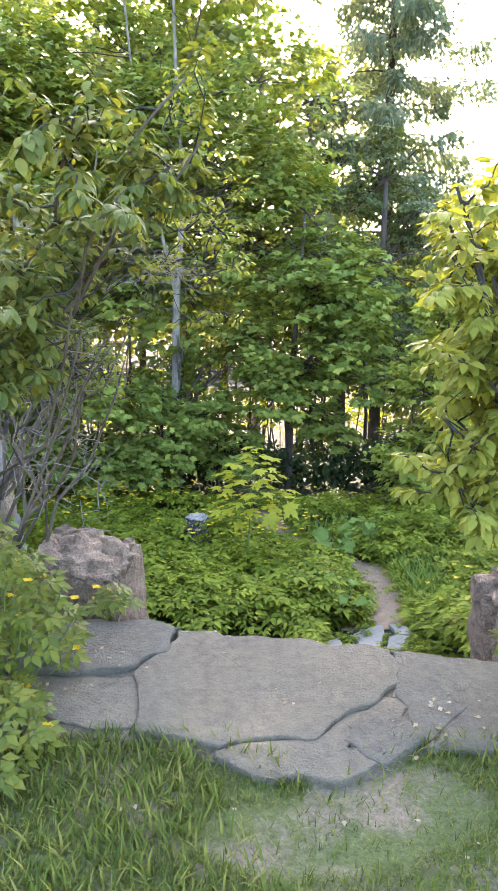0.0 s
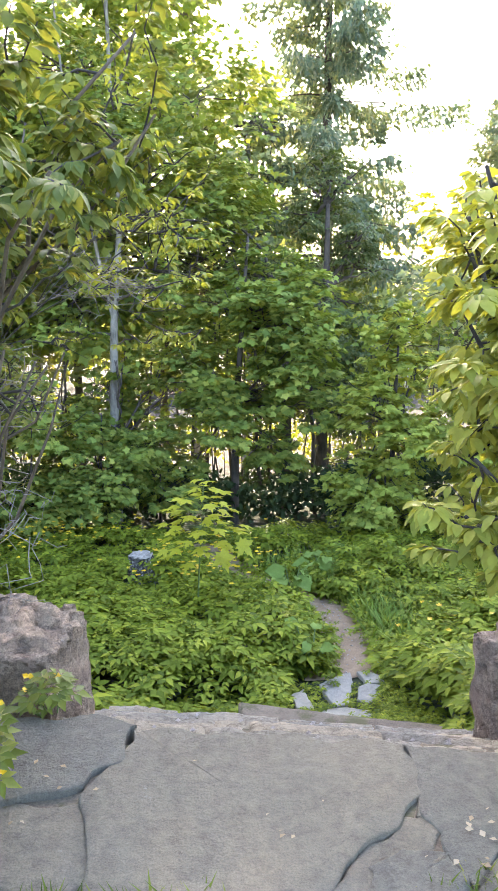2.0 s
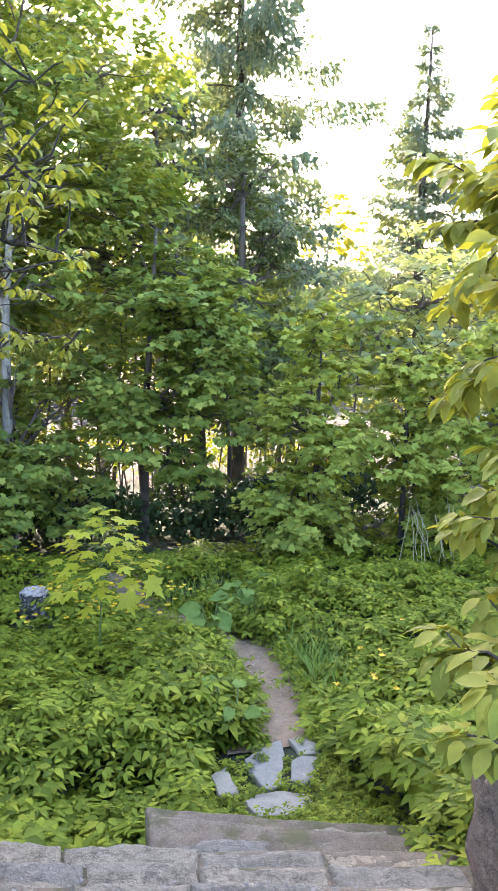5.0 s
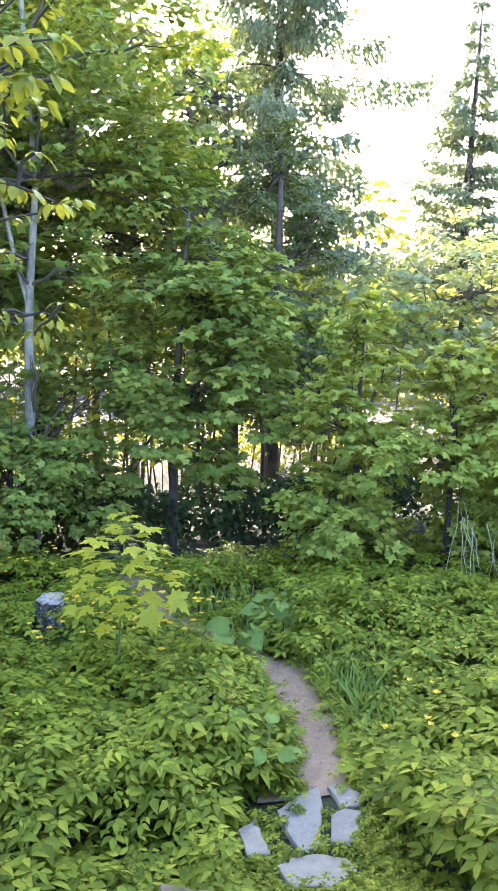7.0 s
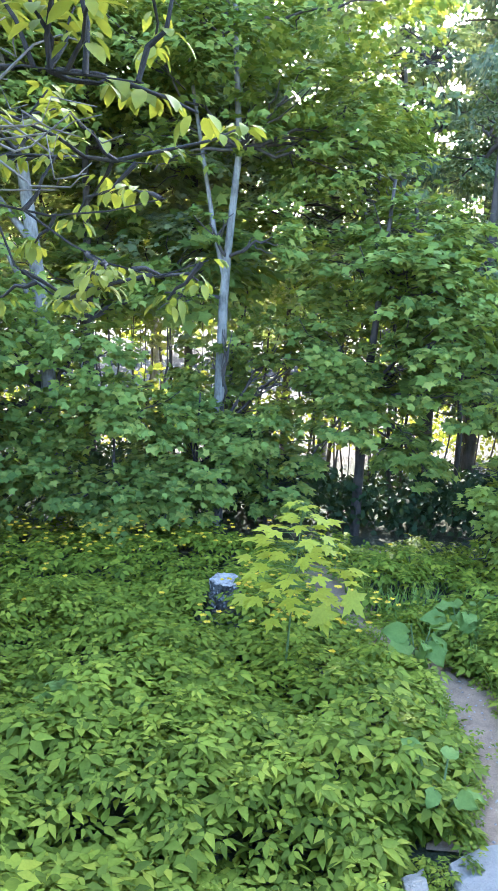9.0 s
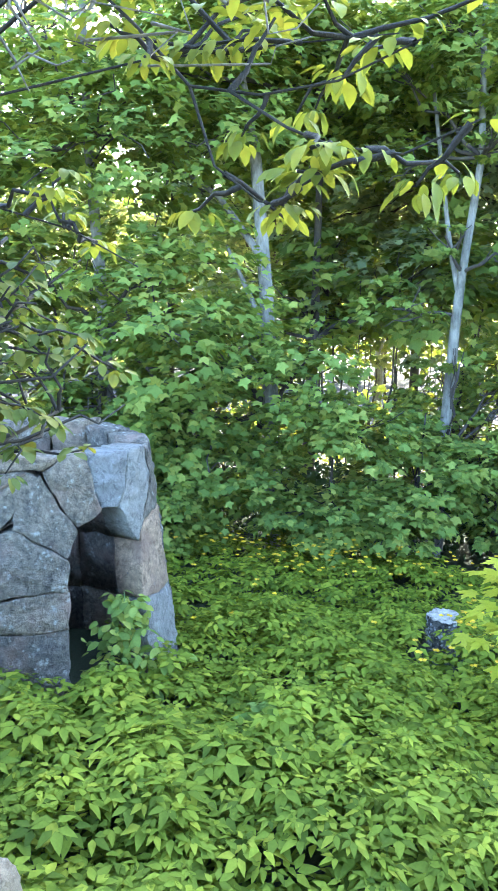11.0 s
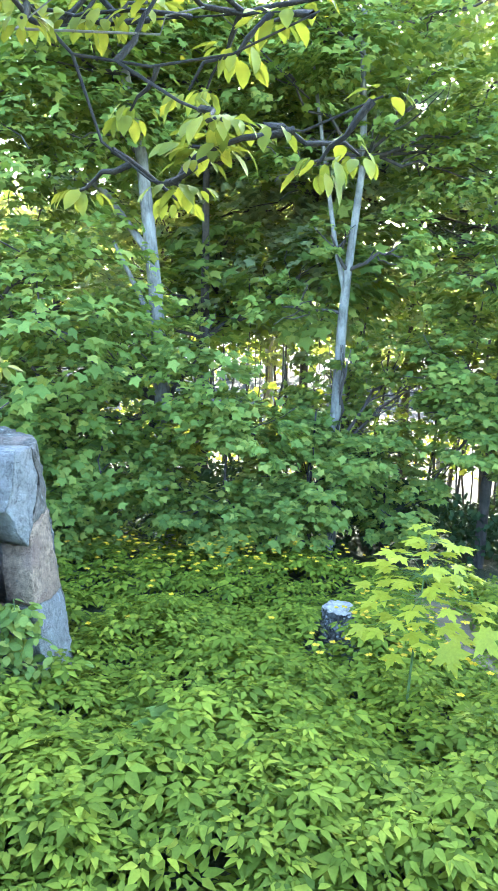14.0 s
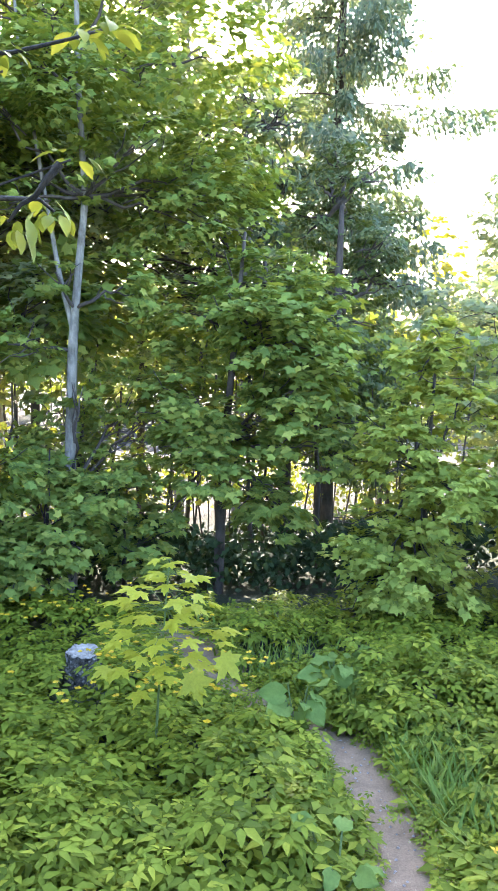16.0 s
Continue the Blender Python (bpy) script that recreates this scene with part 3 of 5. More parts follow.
def build_steps():
    rnd = random.Random(4)
    for i, (y0, y1, z) in enumerate(STEP_EDGES):
        st = thing("stone_step", 0.25, (y0 + y1) / 2, z, "weathered grey granite step of several blocks with grit in the joints", "step", "flight of stone steps")
        x, right = (-0.66 if i < 6 else 0.34) + 0.06 * rnd.random(), 1.27 + 0.03 * i + 0.05 * rnd.random()
        bed = stone_mesh("joint_bed", [(x - 0.12, y0 + 0.22), (right + 0.10, y0 - 0.19), (right + 0.10, y1 - 0.20), (x - 0.12, y1 + 0.21)], z - 0.022, 0.22, i + 40)
        part("joint_bed", bed, M_JOINT, st)
        while x < right - 0.15:
            w = rnd.uniform(0.42, 0.85)
            if right - (x + w) < 0.30:
                w = right - x
            g = 0.003 + 0.006 * rnd.random()
            b0 = y1 + rnd.uniform(-0.012, 0.008)

            def front(px, q=y0):
                return q - SKEW * (px - 0.35) - 0.012

            def back(px, q=b0):
                return q - SKEW * (px - 0.35) + 0.006
            part("block", block_mesh("block", x + g, x + w - g, front, back, z + rnd.uniform(-0.012, 0.012), 0.26, i * 7.3 + x * 5.1 + 20), M_STEP, st)
            x += w


build_steps()

FLAGS = [
    [(1.20, 6.75), (1.30, 6.78), (1.29, 6.60), (1.20, 6.36), (1.16, 6.24), (1.05, 6.23), (1.02, 6.39), (0.99, 6.60)],
    [(1.36, 6.77), (1.45, 6.77), (1.58, 6.65), (1.53, 6.55), (1.39, 6.55)],
    [(1.31, 6.48), (1.39, 6.53), (1.50, 6.49), (1.43, 6.31), (1.33, 6.21), (1.23, 6.25)],
    [(0.90, 6.12), (1.00, 6.17), (1.13, 6.18), (1.30, 6.13), (1.35, 6.02), (1.20, 5.92), (0.95, 5.96)],
    [(0.73, 6.49), (0.85, 6.58), (0.87, 6.42), (0.89, 6.26), (0.75, 6.27)],
]


def build_flags():
    fl = thing("flagstone_path", 1.3, 6.2, -1.8, "flat blue-grey flagstones sunk in the earth with weeds between", "flagstones")
    for i, o in enumerate(FLAGS):
        c = sum((Vector(p) for p in o), Vector((0, 0))) / len(o)
        z = ground_z(c.x, c.y) + 0.035
        part("flagstone", stone_mesh("flagstone", o, z, 0.09, 60 + i, dome=0.0, rough=0.014, edge=0.006, step=0.05), M_FLAG, fl)


build_flags()


def place_boulder(name, x, y, z_low, size, turn, seed, mat, label, category="boulder", rough=0.10, square=0.25, lean=0.0):
    ob = part(name, boulder_mesh(name, size, seed, rough, square), mat)
    ob.matrix_basis = pose(x, y, z_low + size[2] / 2, lean, lean * 0.6, turn)
    return tagged(ob, label, category)


def hewn_mesh(name, size, seed, slope, flute=0.055, res=30):
    """A quarried block: a sloping bedded top, split sides furrowed from top to bottom, broken arrises."""
    bm = bmesh.new()
    bmesh.ops.create_cube(bm, size=2.0)
    bmesh.ops.subdivide_edges(bm, edges=bm.edges[:], cuts=res, use_grid_fill=True)
    for v in bm.verts:
        p = v.co.lerp(v.co.normalized() * 1.3, 0.09)
        side = max(abs(p.x), abs(p.y))
        q = Vector((p.x * 2.0 + seed * 3.7, p.y * 2.0 - seed, p.z * 0.55))
        ridge = abs(noise.noise(q * 1.6)) * 1.4 + 0.7 * abs(noise.noise(Vector((q.x * 4.2, q.y * 4.2, q.z * 3.0)))) + 0.40 * noise.noise(Vector((q.x * 9, q.y * 9, q.z * 7)))
        lump = noise.noise(p * 0.9 + Vector((seed, 0, 2.1)))
        k = 1 + 0.10 * lump - flute * 2.2 * (ridge - 0.35)
        x, y = p.x * k, p.y * k
        z = p.z
        if z > 0.75:
            bed = math.floor((p.x * slope[0] + p.y * slope[1] + 0.35 * noise.noise(p * 2.2 + Vector((0, seed, 0)))) * 5) / 5
            z += 0.45 * bed * (z - 0.75) / 0.25 + 0.05 * noise.noise(Vector((p.x * 6, p.y * 6, seed))) - 0.16 * max(0.0, side - 0.8)
        v.co = Vector((x * size[0] / 2, y * size[1] / 2, z * size[2] / 2))
    for f in bm.faces:
        f.smooth = True
    me = bpy.data.meshes.new(name)
    bm.to_mesh(me)
    bm.free()
    return me


def hewn_block(x, y, z_low, size, turn, seed, mat, label, slope):
    ob = part("boulder", hewn_mesh("boulder", size, seed, slope), mat)
    ob.matrix_basis = pose(x, y, z_low + size[2] / 2, 0, 0, turn)
    tagged(ob, label, "boulder")


hewn_block(-0.83, 3.66, -0.45, (0.46, 0.44, 0.62), -14, 3, M_PINK, "rough pinkish grey granite block with furrowed sides beside the top step", (-0.30, 0.15))
hewn_block(1.475, 3.66, -0.88, (0.46, 0.48, 0.86), 10, 8, M_PINK, "upright rough pinkish granite block flanking the steps", (0.25, 0.1))
place_boulder("boulder", -1.22, 4.44, -0.72, (0.38, 0.50, 0.50), 14, 12, M_STEP, "pale granite block at the side of the steps", rough=0.10, square=0.2)


# ---- round stone tower ----
TOWER_X, TOWER_Y, TOWER_R, TOWER_WALL = -3.65, 8.14, 0.92, 0.24
TOWER_FACE = math.atan2(3.42 - TOWER_Y, 0.06 - TOWER_X)     # towards the steps


def tower_lay(u, v, w):
    """u: metres along the wall from the side that faces the steps (to its right), v: height, w: out from the wall's middle. The wall leans in."""
    a = TOWER_FACE + u / TOWER_R
    r = 0.73 + w + 0.125 * (-0.1 - v)
    return (TOWER_X + r * math.cos(a), TOWER_Y + r * math.sin(a), v)


def build_tower():
    tw = thing("stone_tower", TOWER_X, TOWER_Y, -2.05, "low round ruin of large grey granite blocks with an arched opening", "ruin")
    seeds = iter(range(80, 200))

    def stone(outline, mat=M_TOWER, out=0.0, label=""):
        me = stone_mesh("stone", list(reversed(grown(outline, 0.004))), TOWER_WALL / 2 + out, TOWER_WALL + out, next(seeds), tower_lay, rough=0.020, edge=0.009, dome=0.004, step=0.04, relief=2.6)
        part("stone", me, mat, tw, label)
    # the ring of stones over the opening
    stone([(0.36, -0.06), (0.74, -0.09), (0.68, -0.31), (0.58, -0.47), (0.44, -0.45), (0.40, -0.27)], M_PALE, 0.012, "pale keystone")
    stone([(0.76, -0.09), (1.02, -0.10), (1.10, -0.33), (0.90, -0.55), (0.76, -0.76), (0.66, -0.58), (0.60, -0.47), (0.70, -0.31)], M_PALE, 0.006, "pale arch stone")
    stone([(0.02, -0.16), (0.17, -0.05), (0.345, -0.05), (0.385, -0.27), (0.43, -0.44), (0.24, -0.55), (0.17, -0.44)], M_TOWER, 0.016)
    stone([(-0.19, -0.44), (0.0, -0.18), (0.15, -0.45), (0.235, -0.57), (0.15, -0.75), (-0.01, -0.635), (-0.20, -0.535)], M_TOWER, 0.022)
    # beside it, down to the ground
    stone([(-0.49, -0.80), (-0.30, -0.58), (-0.20, -0.555), (-0.01, -0.66), (0.15, -0.77), (0.15, -0.97), (-0.13, -0.985), (-0.46, -1.05)], M_TOWER, 0.03)
    stone([(-0.42, -1.07), (-0.13, -1.005), (0.15, -0.99), (0.14, -1.25), (-0.13, -1.245), (-0.36, -1.24), (-0.43, -1.15)], M_TOWER, 0.028)
    stone([(-0.36, -1.265), (-0.13, -1.265), (0.14, -1.27), (0.13, -1.62), (-0.35, -1.64)], M_TOWER, 0.018)
    stone([(-0.35, -1.66), (0.13, -1.64), (0.14, -2.20), (-0.36, -2.20)], M_TOWER, 0.012)
    stone([(-0.67, -0.20), (-0.20, -0.15), (-0.02, -0.19), (-0.20, -0.44), (-0.31, -0.56), (-0.66, -0.63)], M_TOWER, 0.010)
    stone([(-0.66, -0.07), (0.14, -0.05), (0.01, -0.15), (-0.20, -0.135), (-0.66, -0.18)], M_TOWER, 0.004)
    stone([(-0.66, -0.65), (-0.33, -0.59), (-0.50, -0.78), (-0.51, -0.87), (-0.66, -0.85)], M_TOWER, 0.004)
    stone([(-0.66, -0.87), (-0.51, -0.89), (-0.48, -1.05), (-0.44, -1.15), (-0.38, -1.26), (-0.37, -2.20), (-0.66, -2.20)], M_TOWER, 0.0)
    stone([(1.05, -0.12), (1.24, -0.12), (1.26, -0.60), (0.82, -0.64), (0.93, -0.56), (1.12, -0.34)], M_TOWER, 0.0)
    stone([(0.80, -0.67), (1.24, -0.62), (1.24, -1.26), (0.74, -1.21), (0.77, -0.80)], M_PINK, 0.006, "pinkish jamb stone")
    stone([(0.74, -1.23), (1.24, -1.28), (1.24, -2.20), (0.72, -2.20)], M_PALE, 0.012, "pale jamb stone")
    rnd = random.Random(9)
    end = 2 * math.pi * TOWER_R - 0.675
    for r, (v0, v1) in enumerate([(-2.2, -1.66), (-1.645, -1.10), (-1.085, -0.58), (-0.565, -0.09)]):
        u = 1.26
        while u < end - 0.05:
            w = rnd.uniform(0.38, 0.75)
            if end - (u + w) < 0.28:
                w = end - u
            top = v1 + (rnd.uniform(-0.05, 0.03) if r == 3 else 0)
            stone([(u + 0.008, v0), (u + w - 0.008, v0 + rnd.uniform(-0.01, 0.02)), (u + w - 0.008, top), (u + w * 0.5, top + rnd.uniform(-0.02, 0.02)), (u + 0.008, top)])
            u += w


build_tower()


def build_arch_plant():
    x, y = TOWER_X + 0.98 * math.cos(TOWER_FACE + 0.60), TOWER_Y + 0.98 * math.sin(TOWER_FACE + 0.60)
    z = ground_z(x, y)
    p = thing("bramble_plant", x, y, z, "leafy green bramble growing in the arched opening", "plant")
    r = np.random.default_rng(98)
    n = 420
    h = r.random(n) * 0.74
    at = np.stack([x + r.normal(0, 0.13, n) * (1.2 - h), y + r.normal(0, 0.13, n) * (1.2 - h), z + 0.05 + h], 1)
    a = r.uniform(0, 6.28, n)
    part("stem", tubes_mesh("stem", [([(x, y, z), (x + 0.02, y, z + 0.45), (x, y, z + 0.85)], [0.008, 0.006, 0.003])], 5), M_GREENSTEM, p)
    part("leaves", leaves("leaves", T_OVAL, at, np.stack([np.cos(a), np.sin(a), -0.4 + 0 * a], 1), r.normal(0, 0.4, (n, 3)) + [0.3, -0.3, 1], r.uniform(0.055, 0.11, n)), M_MAPLE, p)


build_arch_plant()
place_boulder("stone_pillar", -3.12, 6.35, -1.95, (0.46, 0.40, 1.55), 30, 17, M_PALE, "upright pale granite pillar in front of the ruin", "pillar", 0.07, 0.12, 2)


# ---- trees ----
def tree_crown(rnd, centres, count, size, spread, flat=0.68, up=1.25, droop=0.35):
    """Leaves in layered sprays round the given (centre, radius) clumps: places, directions, normals, sizes."""
    at, along, nor, sz = [], [], [], []
    total = sum(r ** 2 for _, r in centres)
    for c, r in centres:
        c = np.array(c)
        n = int(count * r * r / total)
        sprays = max(3, int(n / spread))
        th = rnd.uniform(0, 2 * np.pi, sprays)
        ph = rnd.uniform(-0.75, 1.0, sprays)
        rad = r * (0.45 + 0.6 * rnd.random(sprays) ** 0.6)
        d = np.stack([np.cos(th) * np.sqrt(1 - np.minimum(ph * ph, 0.98)), np.sin(th) * np.sqrt(1 - np.minimum(ph * ph, 0.98)), ph * 0.85], 1)
        sc = c + d * rad[:, None]
        k = rnd.integers(0, sprays, n)
        out = d[k].copy()
        out[:, 2] *= 0.4
        out = unit(out)
        off = rnd.normal(0, 1, (n, 3)) * np.array([0.30, 0.30, 0.30 * (1 - flat)]) * r * 0.50
        p = sc[k] + off
        p[:, 2] -= 0.25 * np.linalg.norm(off[:, :2], axis=1) * droop * 2
        a = unit(out + rnd.normal(0, 0.55, (n, 3)) * np.array([1, 1, 0.4]) + np.array([0, 0, -droop]))
        nn = unit(out * 0.55 + np.array([0, 0, up]) + rnd.normal(0, 0.42, (n, 3)))
        at.append(p), along.append(a), nor.append(nn), sz.append(size * rnd.uniform(0.65, 1.2, n))
    return np.concatenate(at), np.concatenate(along), np.concatenate(nor), np.concatenate(sz)


def crown_mesh(name, template, seed, centres, count, size, spread=22, **kw):
    return leaves(name, template, *tree_crown(np.random.default_rng(seed), centres, count, size, spread, **kw))


def broad_tree(name, x, y, trunk, radius, clumps, count, leaf, seed, mat, bark, label, forks=(), template=None, tip=0.25, spread=22, group="", **kw):
    """A broad-leaved tree: trunk line, forks, a limb to each clump, and a crown of leaves."""
    rnd = random.Random(seed)
    z = ground_z(x, y)
    t = thing(name, x, y, z, label, "tree", group)
    line = [Vector((x, y, z - 0.1))] + [Vector(p) for p in trunk]
    part("trunk", tubes_mesh("trunk", [(line, taper(radius, radius * tip, len(line)))], 10), bark, t)
    for f in forks:
        pts = [Vector(p) for p in f]
        part("limb", tubes_mesh("limb", [(pts, taper(radius * 0.45, radius * 0.16, len(pts)))], 8), bark, t)
    for c, r in clumps:
        c = Vector(c)
        best = min(line[1:], key=lambda p: (p - c).length + max(0, p.z - c.z) * 1.5)
        lines = [(bend(best, c, rnd, 0.14, 5), taper(radius * 0.32, 0.012, 6))]
        for _ in range(4):
            e = c + Vector((rnd.uniform(-1, 1), rnd.uniform(-1, 1), rnd.uniform(-0.5, 0.7))) * r
            lines.append((bend(best.lerp(c, rnd.uniform(0.4, 0.9)), e, rnd, 0.16, 4), taper(radius * 0.14, 0.006, 5)))
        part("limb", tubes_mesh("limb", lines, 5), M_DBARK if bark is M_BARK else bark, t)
    part("crown", crown_mesh("crown", template or T_MAPLE, seed, clumps, count, leaf, spread, **kw), mat, t)
    return t


def clumps_in(seed, n, centre, radii, r_lo, r_hi):
    rnd = random.Random(seed)
    out = []
    for _ in range(n):
        while True:
            p = [rnd.uniform(-1, 1) for _ in range(3)]
            if 0.15 < sum(a * a for a in p) < 1:
                break
        out.append((tuple(c + a * b for c, a, b in zip(centre, p, radii)), rnd.uniform(r_lo, r_hi)))
    return out


# forked grey-barked maples at the edge of the wood
broad_tree("maple_tree", -3.48, 13.0, [(-3.55, 13.0, -0.6), (-3.66, 13.0, 0.98), (-3.84, 13.0, 2.65), (-4.06, 13.0, 3.65), (-4.3, 13.1, 5.5), (-4.4, 13.2, 7.5)], 0.125,
           clumps_in(1, 9, (-3.9, 12.6, -0.6), (1.5, 0.8, 1.5), 0.7, 1.1) + clumps_in(2, 10, (-4.6, 13.6, 4.4), (2.2, 1.8, 2.2), 0.9, 1.3), 20000, 0.112, 1, M_MAPLE, M_BARK,
           "pale grey maple trunk leaning and forked among dense leaves", forks=[[(-3.6, 13, 0.3), (-3.85, 12.95, 0.9), (-4.2, 12.9, 1.6)], [(-3.7, 13, 1.4), (-4.3, 12.9, 2.2), (-5.1, 12.7, 2.8)]])
broad_tree("maple_tree", -1.38, 14.2, [(-1.39, 14.2, -1.16), (-1.34, 14.2, 0.72), (-1.30, 14.2, 1.3), (-1.16, 14.2, 2.77), (-1.25, 14.2, 4.3), (-1.3, 14.3, 7.5)], 0.092,
           [((-2.1, 13.7, 0.8), 0.5), ((-0.6, 13.7, 1.6), 0.5), ((-2.1, 13.9, 2.6), 0.55), ((-0.5, 13.8, 3.4), 0.6), ((-1.2, 13.8, 0.1), 0.32), ((-1.5, 13.8, 1.75), 0.30), ((-1.0, 13.8, 2.9), 0.4)] + clumps_in(3, 8, (-1.6, 14.9, -0.7), (1.4, 0.3, 1.5), 0.6, 0.8) + clumps_in(4, 14, (-0.9, 14.9, 4.4), (2.6, 1.4, 2.6), 0.8, 1.2), 20000, 0.108, 2, M_MAPLE, M_BARK,
           "tall maple with a pale forked trunk at the wood's edge", forks=[[(-1.33, 14.2, 1.0), (-1.5, 14.2, 1.7), (-1.66, 14.2, 2.62), (-2.0, 14.2, 4.6), (-2.2, 14.3, 7.0)]])
broad_tree("maple_tree", -3.79, 15.5, [(-3.77, 15.5, 0.2), (-3.77, 15.5, 2.9), (-3.6, 15.5, 6.0)], 0.10,
           clumps_in(5, 12, (-4.2, 15.8, 2.2), (2.8, 1.2, 3.6), 0.9, 1.4), 6000, 0.20, 3, M_MAPLE, M_DBARK, "slender dark maple deeper in the wood")
broad_tree("maple_tree", 0.75, 14.3, [(0.8, 14.3, -0.6), (0.9, 14.2, 0.9), (1.0, 14.1, 2.4)], 0.085,
           clumps_in(6, 12, (1.1, 13.9, 0.7), (1.25, 0.9, 1.5), 0.55, 0.85) + clumps_in(7, 4, (1.9, 13.5, 0.1), (0.5, 0.5, 0.6), 0.45, 0.6) + clumps_in(107, 9, (0.9, 13.8, -1.0), (1.3, 0.5, 0.75), 0.35, 0.55), 14000, 0.115, 4, M_MAPLE, M_DBARK,
           "young maple spreading layered green sprays over the path")
broad_tree("maple_tree", -5.8, 12.4, [(-5.8, 12.4, 0.5), (-6.0, 12.4, 3.0), (-6.1, 12.5, 6.0)], 0.12,
           clumps_in(8, 18, (-6.0, 12.2, 1.8), (2.0, 1.0, 3.6), 0.9, 1.3), 14000, 0.13, 5, M_MAPLE, M_BARK, "dense green maple behind the ruin")
broad_tree("maple_tree", -8.2, 11.6, [(-8.2, 11.6, 1.0), (-8.3, 11.6, 5.0)], 0.14,
           clumps_in(9, 14, (-8.2, 11.4, 1.8), (1.8, 1.2, 3.6), 1.0, 1.4), 5000, 0.20, 6, M_MAPLE, M_DBARK, "dense green maple at the side of the clearing")
# second row, filling the wood behind
for bx, by, lo, hi, wid, cnt, sd in ((-7.0, 16.5, -1.2, 6.5, 2.8, 5500, 41), (-4.6, 18.0, -0.6, 7.0, 2.8, 6500, 42), (-2.4, 17.2, 0.0, 6.0, 2.1, 6500, 43), (-10.5, 15.0, -1.5, 6.5, 3.0, 4000, 44), (-0.6, 18.6, 0.0, 3.6, 1.9, 3600, 45), (6.6, 17.0, -1.8, 2.6, 2.0, 3600, 46), (10.0, 16.0, -1.8, 2.9, 2.4, 3600, 47)):
    broad_tree("wood_tree", bx, by, [(bx, by, 0.0), (bx + 0.1, by, 0.45 * hi), (bx, by, hi - 1.6)], 0.10, clumps_in(sd, 24, (bx, by, (lo + hi) / 2), (wid, 1.4, (hi - lo) / 2), 0.9, 1.4), int(cnt * 1.5), 0.145, sd,
               M_HAZED, M_DBARK, "tall leafy tree standing behind the first row of the wood", group="trees of the wood")
# tall crowns that close the view of the sky above the wood
for bx, by, top, wid, cnt, sd in ((-13.0, 19.5, 11.5, 2.6, 4500, 61), (-9.6, 20.6, 12.5, 2.6, 5500, 62), (-6.6, 20.2, 12.5, 2.4, 8000, 63), (-4.0, 21.4, 13.0, 2.3, 9000, 64), (-1.7, 20.8, 12.8, 2.0, 9000, 65), (0.2, 21.6, 9.6, 1.7, 6500, 66), (1.5, 20.4, 6.6, 1.2, 2600, 67)):
    broad_tree("tall_tree", bx, by, [(bx, by, 1.0), (bx + 0.15, by, 0.5 * top), (bx, by, top - 1.2)], 0.13, clumps_in(sd, 34, (bx, by, 0.5 * top + 1.0), (wid, 1.3, 0.5 * top - 0.6), 0.60, 1.10), cnt, 0.23, sd,
               M_HAZED, M_BARK, "tall slender tree with fine green leaves paled for glare against the sky", template=T_SMALL, spread=16, group="tall trees behind the wood")
# bushy young maples along the edge
for sx, sy, top, wid, cnt, sd in ((-2.6, 12.7, -0.7, 0.85, 2300, 11), (-1.55, 13.2, -0.5, 0.8, 2000, 12), (-4.6, 12.2, -0.3, 1.0, 2500, 13), (-0.6, 13.8, -1.0, 0.6, 1300, 14)):
    gz = ground_z(sx, sy)
    broad_tree("young_maple", sx, sy, [(sx, sy, (gz + top) / 2), (sx + 0.05, sy, top)], 0.035,
               clumps_in(sd, 7, (sx, sy - 0.1, (gz + top) / 2 + 0.25), (wid, 0.6, (top - gz) / 2), 0.45, 0.65), int(cnt * 2.0), 0.108, sd, M_MAPLE, M_TWIG,
               "bushy young maple with broad leaves down to the ground", group="young maples at the wood's edge")
# maples on the sunny side, the sun put into their lighter leaf colour
for sx, sy, top, wid, cnt, sd in ((3.25, 12.6, 1.15, 0.75, 4200, 21), (4.5, 12.2, 0.75, 0.9, 4200, 22), (5.8, 11.8, 1.6, 1.1, 4500, 23), (7.4, 11.4, 2.4, 1.3, 4000, 24), (2.75, 12.5, -1.75, 0.4, 420, 25)):
    gz = ground_z(sx, sy)
    h = (top - gz) / 2
    cl = []
    rr = random.Random(sd)
    for i in range(14):
        u = i / 13
        w = wid * (1.05 - 0.85 * u ** 1.6)
        a = rr.uniform(0, 6.28)
        cl.append(((sx + w * 0.8 * math.cos(a), sy + w * 0.6 * math.sin(a) - 0.1, gz + 0.4 + (top - gz - 0.55) * u), 0.34 + 0.30 * (1 - u)))
    broad_tree("bushy_maple", sx, sy, [(sx, sy, gz + h), (sx + 0.03, sy, top - 0.2)], 0.05, cl, int(cnt * 1.9), 0.105, sd, M_BUSH, M_TWIG,
               "bushy green maple with leaves lightened for sun, tapering to a pointed top", group="bushy maples by the bank")
# dark dense tree in front of the tall spruce
cl = []
rr = random.Random(31)
for i in range(26):
    u = i / 25
    w = 1.15 * (1.0 - 0.75 * u ** 2)
    a = rr.uniform(0, 6.28)
    cl.append(((2.85 + w * math.cos(a) * 0.8, 16.4 + 0.7 * math.sin(a), -1.2 + 5.3 * u), 0.78 - 0.32 * u))
broad_tree("elm_tree", 2.75, 16.4, [(2.75, 16.4, -1.0), (2.8, 16.4, 1.5), (2.8, 16.4, 3.2)], 0.16, cl, 27000, 0.088, 31, M_DARKTREE, M_DBARK,
           "dense dark green elm with a dark straight trunk", template=T_SMALL, spread=30, droop=0.6)
